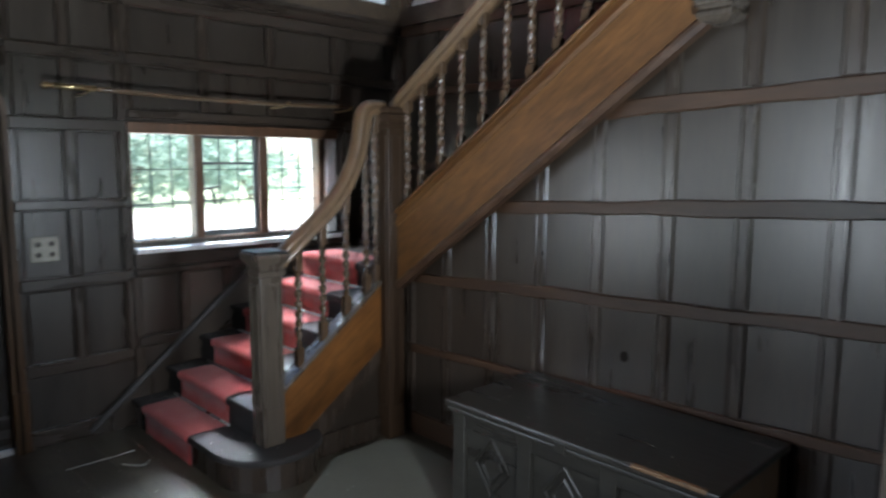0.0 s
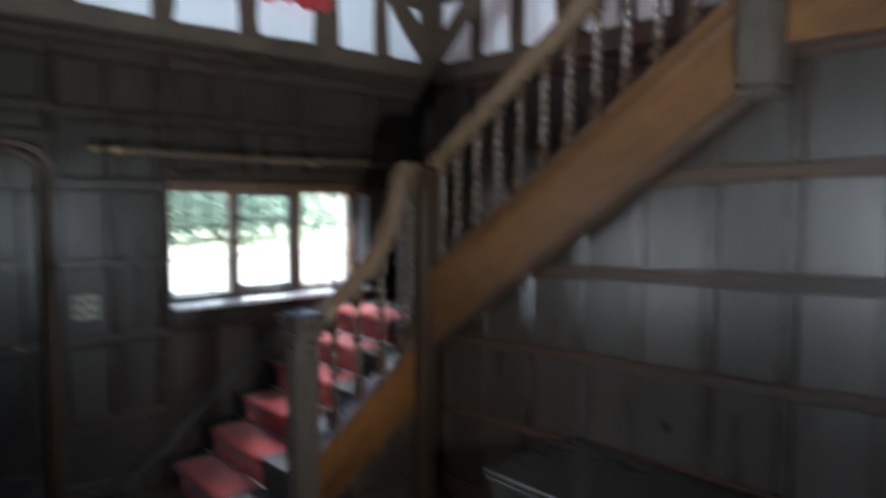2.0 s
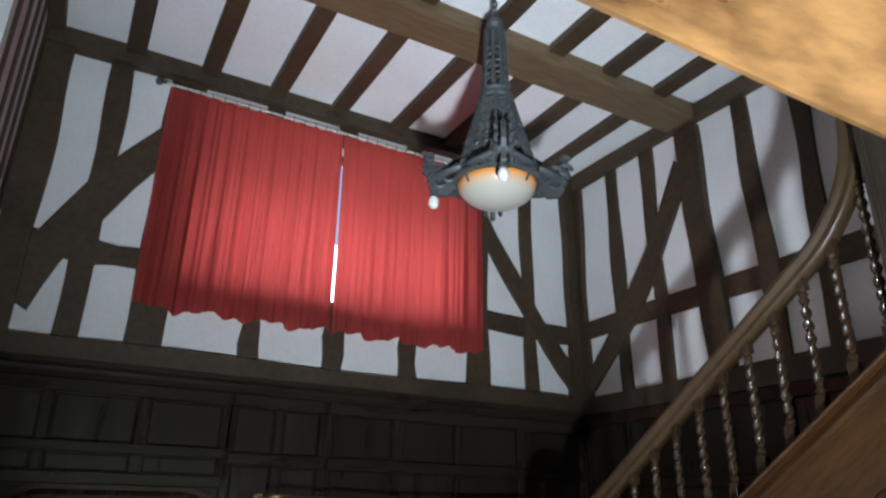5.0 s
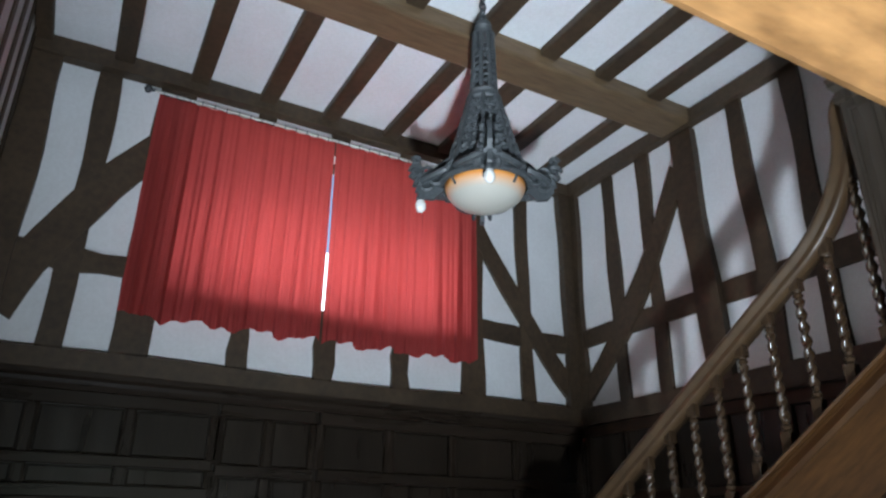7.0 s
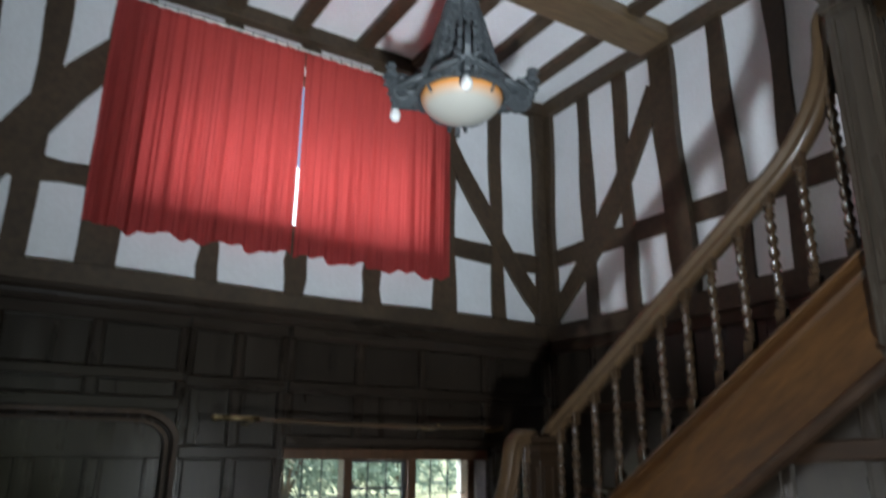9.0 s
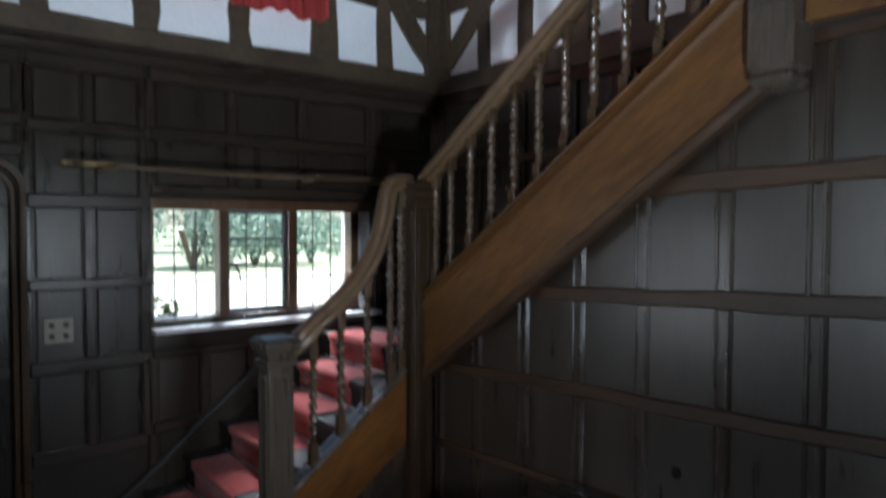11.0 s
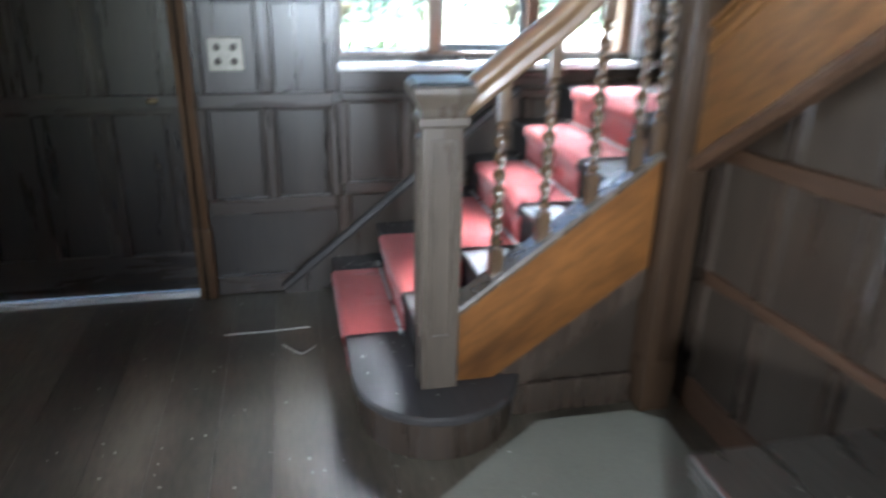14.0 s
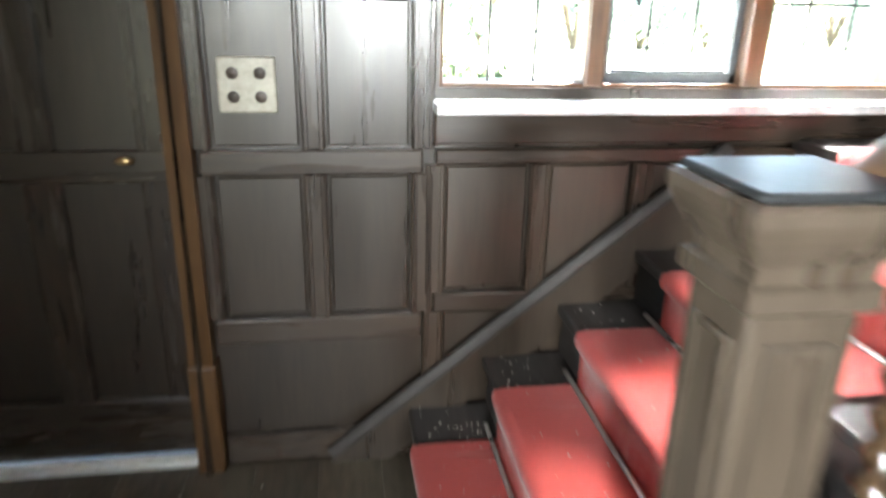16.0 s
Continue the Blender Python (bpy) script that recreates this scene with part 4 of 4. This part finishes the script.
path += bezier((3.072, PANEL_Y - 0.005, 3.58), (3.078, PANEL_Y - 0.005, 3.65), (3.11, PANEL_Y - 0.005, 3.67), (3.16, PANEL_Y - 0.005, 3.67), 8)
sweep(bm, path, RAIL, (0, 1, 0))
part("handrail", bm, M_HANDRAIL, stairs, "moulded oak handrail with a ramped top", smooth=True)

# landing balustrade beyond the top newel
balustrade = thing("landing_balustrade", "oak balustrade along the upper landing", "balustrade")
bm = bmesh.new()
sweep(bm, [(3.29, PANEL_Y - 0.005, 3.56), (4.02, PANEL_Y - 0.005, 3.56)], RAIL, (0, 1, 0))
part("handrail", bm, M_HANDRAIL, balustrade, smooth=True)
bb = part("baluster", twist_baluster(0.92), M_BAL, balustrade)
bb.location = (3.4, PANEL_Y - 0.005, 2.58)
for k in range(1, 4):
    ob = bb.copy()
    scene.collection.objects.link(ob)
    ob.location = (3.4 + 0.16 * k, PANEL_Y - 0.005, 2.58)
box("bottom_rail", (3.29, PANEL_Y - 0.055, 2.42), (4.04, PANEL_Y, 2.58), M_STRING, balustrade, 0.006)

# ---- door beside the stairs ----
side_door = thing("door_2", "dark oak panelled door with a small orange sticker", "door", kind="structure")
box("door_post", (3.885, 1.70, 0.0), (3.962, UNDER_Y + 0.05, 2.42), M_POSTLIT, side_door, 0.006)
box("door_post", (4.865, 1.70, 0.0), (4.965, PANEL_Y + 0.06, 2.42), M_POSTLIT, side_door, 0.006)
box("door_head", (3.962, 1.72, 2.2), (4.865, PANEL_Y + 0.06, 2.42), M_POSTLIT, side_door, 0.006)
box("door_leaf", (3.964, 1.79, 0.02), (4.863, 1.83, 2.2), M_PANEL, side_door, 0.003)
for u, half in ((3.984, 0.018), (4.40, 0.045), (4.815, 0.045)):
    box("door_stile", (u - half, 1.77, 0.02), (u + half, 1.79, 2.2), M_STILE, side_door, 0.005)
for z0, z1 in ((0.02, 0.2), (0.80, 0.88), (1.395, 1.48), (1.96, 2.05), (2.12, 2.2)):
    box("door_rail", (3.966, 1.768, z0), (4.860, 1.79, z1), M_STILE, side_door, 0.005)
for z in (1.395, 1.96):
    box("rail_moulding", (3.968, 1.755, z - 0.016), (4.858, 1.778, z), M_STILE, side_door, 0.005)
box("sticker", (4.031, 1.786, 1.27), (4.106, 1.7895, 1.375), M_ORANGE, side_door, 0, "orange safety sticker")
box("sticker_square", (4.040, 1.784, 1.305), (4.088, 1.7858, 1.34), M_STRIP, side_door, 0, "white square on the sticker")
rest = wall_with_holes("wall_beside_door", "y", PANEL_Y + 0.02, PANEL_Y + 0.06, 3.962, EAST, 0, 2.42, [(3.962, 0, 4.865, 2.2)], M_PANEL)
tagged(rest, "dark oak wall beside the door", "wall", kind="structure")
closet = box("wall_behind_door", (3.97, PANEL_Y + 0.062, 0), (EAST, PANEL_Y + 0.1, 2.42), M_PANEL, bevel=0)
tagged(closet, "dark wall behind the door", "wall", kind="structure")

# ---- four-gang switch plate ----
plate = thing("switch_plate", "ivory square switch plate with four brown dolly switches", "light switch")
box("plate", (-0.024, 0.175, 1.10), (-0.008, 0.325, 1.245), M_IVORY, plate, 0.006)
for y in (0.215, 0.285):
    for z in (1.142, 1.203):
        bm = bmesh.new()
        lathe(bm, [(0.016, 0), (0.016, 0.004), (0.007, 0.006), (0.009, 0.018), (0.003, 0.02)], 12)
        for v in bm.verts:
            v.co = Vector((-0.008 + v.co.z, y + v.co.x, z + v.co.y))
        part("switch_dolly", bm, M_DARKKNOB, plate)

# ---- oak chest ----
chest = thing("oak_chest", "dark carved oak chest with a painted glint on the lid edge", "chest")
CX0, CX1, CY0, CY1, CZ = 2.275, 3.546, 1.27, 1.86, 0.627
box("body", (CX0 + 0.04, CY0 + 0.035, 0.10), (CX1 - 0.035, CY1 - 0.01, CZ - 0.035), M_CHEST, chest, 0.004)
# The lit end of the chest gets its light from the colour.
box("end_panel", (CX1 - 0.035, CY0 + 0.04, 0.10), (CX1 - 0.022, CY1 - 0.02, CZ - 0.037), M_CHESTLIT, chest, 0.003, "oak end board painted in its lit golden tone")
box("lid", (CX0, CY0 - 0.01, CZ - 0.032), (CX1, CY1 + 0.02, CZ), M_CHEST, chest, 0.009)
box("lid_moulding", (CX0 + 0.01, CY0 - 0.004, CZ - 0.055), (CX1 - 0.01, CY0 + 0.02, CZ - 0.033), M_CHEST, chest, 0.006)
# Glint on the lid's front edge, added as a pale strip.
box("worn_edge", (3.22, CY0 - 0.0125, CZ - 0.012), (3.5, CY0 + 0.012, CZ + 0.002), M_CHESTLIT, chest, 0.003, "pale strip painted as a glint along the lid's edge")
for x in (CX0 + 0.03, 2.68, 3.08, CX1 - 0.105):
    box("front_stile", (x, CY0 + 0.012, 0.0 if x in (CX0 + 0.03, CX1 - 0.105) else 0.12), (x + 0.075, CY0 + 0.04, CZ - 0.055), M_CHEST, chest, 0.006)
for z0, z1 in ((0.10, 0.18), (CZ - 0.12, CZ - 0.056)):
    box("front_rail", (CX0 + 0.04, CY0 + 0.015, z0), (CX1 - 0.04, CY0 + 0.038, z1), M_CHEST, chest, 0.006)
for x in (2.53, 2.915, 3.28):
    for r in (0.13, 0.075):
        bm = bmesh.new()
        corners = [(x - 0.75 * r, 0.37), (x, 0.37 + r), (x + 0.75 * r, 0.37), (x, 0.37 - r)]
        tube(bm, [Vector((u, CY0 + 0.028, h)) for u, h in corners + corners[:2]], 0.009, 6)
        part("carved_lozenge", bm, M_CHEST, chest)
for x in (CX0 + 0.04, CX1 - 0.11):
    box("foot", (x, CY1 - 0.09, 0.0), (x + 0.06, CY1 - 0.02, 0.11), M_CHEST, chest, 0.004)
box("lock_plate", (2.89, CY0 - 0.014, CZ - 0.06), (2.94, CY0 - 0.008, CZ - 0.012), M_CHEST, chest, 0.003, "iron lock plate")

# ---- lit floor patch, floor litter ----
# Lit part of the floor, built as a thin paler sheet.
lit_patch = prism("door_mat", [(1.30, 1.33), (1.30, 1.70), (1.38, 1.80), (1.62, 1.80), (2.2, 1.72), (2.2, 0.95), (1.62, 0.90), (1.50, 1.06)], "z", -0.005, 0.006, M_FLOORLIT)
tagged(lit_patch, "lit patch of floor beside the bottom step, laid as a thin grey-green sheet", "mat")

rnd = random.Random(11)


def flakes(name, label, spots, count, size):
    """Loose flakes and crumbs lying on a level surface: spots are (x0, y0, x1, y1, z)."""
    bm = bmesh.new()
    for _ in range(count):
        x0, y0, x1, y1, z = rnd.choice(spots)
        c = Vector((rnd.uniform(x0, x1), rnd.uniform(y0, y1), z + 0.001))
        r, a = size * rnd.uniform(0.35, 1.3), rnd.uniform(0, 6.28)
        n = rnd.choice((4, 5, 6))
        rim = [c + Vector((r * rnd.uniform(0.5, 1.1) * math.cos(a + 6.283 * i / n), 0.7 * r * rnd.uniform(0.5, 1.1) * math.sin(a + 6.283 * i / n), 0)) for i in range(n)]
        low = [bm.verts.new(p) for p in rim]
        high = [bm.verts.new(p + Vector((0, 0, 0.25 * r))) for p in rim]
        bm.faces.new(high)
        for i in range(n):
            bm.faces.new((low[i], low[(i + 1) % n], high[(i + 1) % n], high[i]))
    return tagged(part(name, bm, M_DUST), label, "litter", kind="stuff")


flakes("floor_litter", "pale paint flakes and grit on the dark floorboards", [(0.1, -0.4, 2.4, 0.65, 0.0), (1.35, 0.2, 2.9, 1.2, 0.006)], 190, 0.006)
flakes("chest_litter", "pale dust and flakes on the chest lid", [(CX0 + 0.03, CY0 + 0.02, CX1 - 0.03, CY1, CZ)], 34, 0.0035)
flakes("step_litter", "pale crumbs on the bare ends of the steps", [(0.02, 0.70, 0.2, 0.88, 0.18), (0.02, 0.93, 0.2, 1.1, 0.35), (0.02, 1.16, 0.2, 1.33, 0.52), (0.9, 0.72, 1.4, 1.1, 0.18)], 70, 0.005)
flakes("carpet_litter", "white specks on the red stair carpet", [(0.25, 0.71, 0.85, 0.88, 0.194), (0.25, 0.94, 0.85, 1.1, 0.364), (0.25, 1.17, 0.85, 1.33, 0.534)], 60, 0.004)
for a, c in (((0.43, 0.17, 0.006), (0.42, 0.54, 0.006)), ((0.56, 0.42, 0.005), (0.66, 0.50, 0.005)), ((0.66, 0.50, 0.005), (0.60, 0.56, 0.005))):
    bm = bmesh.new()
    tube(bm, [Vector(a), Vector(a).lerp(Vector(c), 0.5) + Vector((0.008, 0, 0)), Vector(c)], 0.0024, 6)
    tagged(part("wood_splinter", bm, M_DUST), "thin pale wood splinter on the floor", "splinter", group="floor splinters")
bm = bmesh.new()
lathe(bm, [(0.001, 0), (0.016, 0.0), (0.02, 0.003), (0.02, 0.006)], 12)
for v in bm.verts:
    v.co = Vector((2.79 + v.co.x, UNDER_Y - 0.012 - v.co.z, 0.80 + v.co.y * 1.3))
part("knot", bm, M_KNOT, under)

# ---- chandelier ----
lamp = thing("chandelier", "pierced black iron chandelier with amber-rimmed opal bowl", "chandelier", (1.79, 0.91, 3.60))
bm = bmesh.new()
lathe(bm, [(0.205 * math.cos(a), -0.125 * math.sin(a)) for a in [k * math.pi / 2 / 10 for k in range(10, -1, -1)] if math.cos(a) > 0.01] + [(0.19, 0.01)], 32)
part("bowl", bm, M_BOWL, lamp, "opal glass bowl with amber rim", smooth=True)
bm = bmesh.new()
ring = [(0.225 * math.cos(a), 0.225 * math.sin(a), 0.0) for a in (2 * math.pi * k / 40 for k in range(41))]
tube(bm, ring, 0.016, 8)
part("rim", bm, M_IRON, lamp)
def scroll(c, t1, t2, size, parent, turns=13, thick=0.009):
    bm = bmesh.new()
    tube(bm, [c + (t1 * math.cos(q) + t2 * math.sin(q)) * size * (1 - 0.055 * i) for i, q in enumerate([0.6 * i for i in range(turns)])], thick, 5)
    part("scroll", bm, M_IRON, parent)


def cone_radius(z):
    """Radius of the flared cage at a height above the rim."""
    return 0.222 - 0.27 * z


def leaf_plate(bm, P, tangent, outline, thick):
    """A flat pierced-iron leaf standing in a radial plane, outline in (radius, height)."""
    for s in (-1, 1):
        ring = [bm.verts.new(Vector(P(r, z)) + tangent * s * thick) for r, z in outline]
        bm.faces.new(ring if s > 0 else ring[::-1])
    bm.verts.ensure_lookup_table()
    n = len(outline)
    lo = len(bm.verts) - 2 * n
    for i in range(n):
        j = (i + 1) % n
        bm.faces.new((bm.verts[lo + i], bm.verts[lo + j], bm.verts[lo + n + j], bm.verts[lo + n + i]))


for k in range(8):
    a = 2 * math.pi * k / 8 + 0.2
    ca, sa = math.cos(a), math.sin(a)
    P = lambda r, z: (r * ca, r * sa, z)
    bm = bmesh.new()
    tube(bm, [P(cone_radius(0.04 * i), 0.04 * i) for i in range(14)], 0.013, 6)
    rib = part("rib", bm, M_IRON, lamp)
    for j, z in enumerate((0.012, 0.04, 0.085, 0.14, 0.205, 0.27, 0.33, 0.39, 0.45)):
        rr = cone_radius(z)
        for m in (0.26, 0.52):
            c = Vector((rr * math.cos(a + m), rr * math.sin(a + m), z))
            lean = -0.9 if z < 0.1 else -0.3
            scroll(c, Vector((-math.sin(a + m), math.cos(a + m), 0)), Vector((lean * math.cos(a + m), lean * math.sin(a + m), 1)).normalized(), max(0.026, 0.050 - 0.0055 * j), rib, thick=0.011)
    # pierced plates closing the bay
    for m in (0.2, 0.39, 0.585):
        bm = bmesh.new()
        strip = []
        for i in range(27):
            z = 0.02 + 0.018 * i
            rr = cone_radius(z) - 0.006
            half = (0.062 if m == 0.39 else 0.045) * (0.62 + 0.38 * math.sin(z * 46 + (0 if m == 0.39 else 2.4)))
            strip.append([bm.verts.new((q * math.cos(a + m + w), q * math.sin(a + m + w), z)) for q, w in ((rr, -half), (rr, half), (rr - 0.006, half), (rr - 0.006, -half))])
        for p, q in zip(strip, strip[1:]):
            for i in range(4):
                bm.faces.new((p[i], p[(i + 1) % 4], q[(i + 1) % 4], q[i]))
        bm.faces.new(strip[0][::-1]), bm.faces.new(strip[-1])
        part("pierced_plate", bm, M_IRON, lamp)
    # leaf points curling over the bowl
    bm = bmesh.new()
    tube(bm, [P(0.225, -0.005), P(0.215, -0.03), P(0.20, -0.05)], 0.007, 5)
    part("claw", bm, M_IRON, rib)
ARM_LEAF = [(0.215, -0.03), (0.26, -0.075), (0.315, -0.07), (0.345, -0.035), (0.352, 0.02), (0.375, 0.06), (0.378, 0.11), (0.362, 0.165), (0.345, 0.175), (0.33, 0.14), (0.318, 0.09), (0.295, 0.075), (0.262, 0.095), (0.235, 0.07), (0.215, 0.03)]
for k in range(4):
    a = 2 * math.pi * k / 4 - 0.50
    ca, sa = math.cos(a), math.sin(a)
    P = lambda r, z: (r * ca, r * sa, z)
    across = Vector((-sa, ca, 0))
    bm = bmesh.new()
    leaf_plate(bm, P, across, ARM_LEAF, 0.012)
    arm = part("arm", bm, M_IRON, lamp, "leaf-shaped pierced iron arm")
    for s in (-1, 1):
        for r0, z0, sz in ((0.30, -0.01, 0.05), (0.345, 0.07, 0.04), (0.255, 0.02, 0.052), (0.29, 0.05, 0.04), (0.35, 0.13, 0.026), (0.33, 0.02, 0.035)):
            scroll(Vector(P(r0, z0)) + across * s * (0.03 + 0.2 * (0.37 - r0)), Vector((ca, sa, 0)), Vector((0, 0, 1)), sz, arm, 12, 0.011)
        bm = bmesh.new()
        tube(bm, bezier(Vector(P(0.335, 0.03)), Vector(P(0.31, 0.0)) + across * s * 0.07, Vector(P(0.26, 0.0)) + across * s * 0.14, Vector(P(0.195, 0.02)) + across * s * 0.15, 10), 0.018, 6)
        part("bracket", bm, M_IRON, arm)
        bm = bmesh.new()
        tube(bm, bezier(Vector(P(0.27, 0.08)), Vector(P(0.22, 0.16)), Vector(P(0.16, 0.13)) + across * s * 0.04, Vector(P(0.12, 0.22)) + across * s * 0.03, 10), 0.009, 5)
        part("tendril", bm, M_IRON, arm)
    if k in (1, 2):
        continue
    bm = bmesh.new()
    lathe(bm, [(0.02, -0.05), (0.024, -0.075), (0.018, -0.08)], 12, P(0.325, 0.0))
    holder = part("bulb_holder", bm, M_IRON, arm)
    bm = bmesh.new()
    lathe(bm, [(0.004, -0.145), (0.018, -0.138), (0.027, -0.12), (0.027, -0.1), (0.017, -0.08), (0.015, -0.07)], 14, P(0.325, 0.0))
    part("bulb", bm, M_BULB, arm, "white pearl lamp bulb", smooth=True)
bm = bmesh.new()
lathe(bm, [(0.084, 0.5), (0.094, 0.51), (0.094, 0.53), (0.074, 0.54), (0.084, 0.555), (0.066, 0.58)], 24)
part("collar", bm, M_IRON, lamp)
for k in range(8):
    a = 2 * math.pi * k / 8
    bm = bmesh.new()
    tube(bm, [(0.066 * math.cos(a), 0.066 * math.sin(a), 0.57), (0.058 * math.cos(a), 0.058 * math.sin(a), 0.78), (0.054 * math.cos(a), 0.054 * math.sin(a), 0.95)], 0.012, 6)
    bar = part("cage_bar", bm, M_IRON, lamp)
    for z in (0.63, 0.71, 0.80):
        r = 0.064 - 0.04 * (z - 0.6)
        scroll(Vector((r * math.cos(a + 0.39), r * math.sin(a + 0.39), z)), Vector((-math.sin(a + 0.39), math.cos(a + 0.39), 0)), Vector((0, 0, 1)), 0.028, bar, 11)
bm = bmesh.new()
lathe(bm, [(0.06, 0.94), (0.066, 0.955), (0.03, 0.975), (0.05, 1.0), (0.046, 1.03), (0.015, 1.05)], 18)
part("crown", bm, M_IRON, lamp)
bm = bmesh.new()
for k in range(5):
    c = Vector((0, 0, 1.07 + 0.045 * k))
    d = Vector((1, 0, 0)) if k % 2 else Vector((0, 1, 0))
    tube(bm, [c + d * 0.018 * math.cos(q) + Vector((0, 0, 0.03 * math.sin(q))) for q in [0.5236 * i for i in range(13)]], 0.006, 6)
part("chain", bm, M_IRON, lamp)

# ---- garden beyond the window ----
ground = box("ground", (-400, -400, -0.5), (400, 400, -0.4), M_LAWN, bevel=0)
tagged(ground, "mown lawn round the house", "lawn", kind="structure")
drive = box("path", (-23, -60, -0.4), (-1.5, 60, -0.385), M_PATH, bevel=0)
tagged(drive, "pale gravel drive outside the window", "path", kind="structure")


def leaf_cloud(bm, centre, radius, count, rnd, size):
    for _ in range(count):
        d = Vector((rnd.gauss(0, 1), rnd.gauss(0, 1), rnd.gauss(0, 0.8)))
        d = d.normalized() * radius * rnd.uniform(0.45, 1.0) ** 0.5
        p = Vector(centre) + d
        q = Euler((rnd.uniform(0, 6.3), rnd.uniform(0, 6.3), rnd.uniform(0, 6.3))).to_matrix()
        s = size * rnd.uniform(0.6, 1.3)
        vs = [bm.verts.new(p + q @ Vector(c) * s) for c in ((-0.5, 0, 0), (0, 0.28, 0.06), (0.55, 0, 0), (0, -0.28, 0.06))]
        bm.faces.new(vs)


def bush(place, size, seed, leaf=M_LEAF, leaves=260, low=0.35):
    rnd = random.Random(seed)
    ob = thing("garden_bush", "leafy green garden shrub", "bush", place, group="garden shrubs")
    bm = bmesh.new()
    for k in range(7):
        leaf_cloud(bm, (rnd.uniform(-0.6, 0.6) * size, rnd.uniform(-0.8, 0.8) * size, rnd.uniform(low, 0.9) * size), size * rnd.uniform(0.35, 0.6), leaves, rnd, 0.13 * size ** 0.5)
    part("foliage", bm, leaf, ob)
    bm = bmesh.new()
    for k in range(5):
        a = k * 1.3
        tube(bm, [(0, 0, 0), (0.2 * size * math.cos(a), 0.2 * size * math.sin(a), 0.6 * size)], 0.03 * size, 6)
    part("stems", bm, M_BARK, ob)


def tree(place, height, seed):
    rnd = random.Random(seed)
    ob = thing("garden_tree", "broad green tree across the lawn", "tree", place, group="garden trees")
    bm = bmesh.new()
    lathe(bm, [(height * 0.035, 0), (height * 0.026, height * 0.15), (height * 0.02, height * 0.4), (height * 0.006, height * 0.85)], 10)
    for k in range(9):
        a, z = k * 2.4, height * (0.28 + 0.06 * k)
        r = height * (0.30 - 0.022 * k)
        tube(bm, [(0, 0, z), (0.5 * r * math.cos(a), 0.5 * r * math.sin(a), z + 0.05 * height), (r * math.cos(a), r * math.sin(a), z + 0.12 * height)], height * 0.007, 6)
    part("trunk", bm, M_BARK, ob)
    bm = bmesh.new()
    for k in range(26):
        a, f = rnd.uniform(0, 6.3), rnd.uniform(0, 1)
        r = height * 0.32 * (1 - 0.5 * f) * rnd.uniform(0.2, 1)
        leaf_cloud(bm, (r * math.cos(a), r * math.sin(a), height * (0.25 + 0.68 * f)), height * rnd.uniform(0.09, 0.15), 170, rnd, 0.035 * height)
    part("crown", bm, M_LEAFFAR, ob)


bush((-5.0, 1.75, -0.4), 1.0, 1)
bush((-6.4, 6.0, -0.4), 0.75, 2, M_LEAFPALE, 120)
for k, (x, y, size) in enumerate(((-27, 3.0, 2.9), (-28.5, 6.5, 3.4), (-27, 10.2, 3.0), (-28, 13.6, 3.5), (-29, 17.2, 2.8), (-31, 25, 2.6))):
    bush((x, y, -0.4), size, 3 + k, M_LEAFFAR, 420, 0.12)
for k, (x, y, h) in enumerate(((-38, 8, 11), (-44, 20, 13), (-40, 33, 12), (-52, 45, 14), (-46, -6, 12), (-36, 52, 11), (-60, 30, 15))):
    tree((x, y, -0.4), h, 20 + k)

# ---- floorboards ----
random.seed(5)
y = SOUTH
while y < UNDER_Y - 0.02:
    w = random.uniform(0.17, 0.24)
    if y + w > UNDER_Y:
        w = UNDER_Y - y
    cuts = [0.0 if y > -1.36 - w else 1.4, random.uniform(1.8, 2.6), random.uniform(3.4, 4.3), EAST]
    for x0, x1 in zip(cuts, cuts[1:]):
        bm = bmesh.new()
        add_box(bm, (x0 + 0.0008, y + 0.0005, -0.02), (x1 - 0.0008, y + w - 0.0005, random.uniform(-0.0005, 0.0)), 0.0008)
        part("floorboard", bm, M_FLOOR, floor)
    y += w
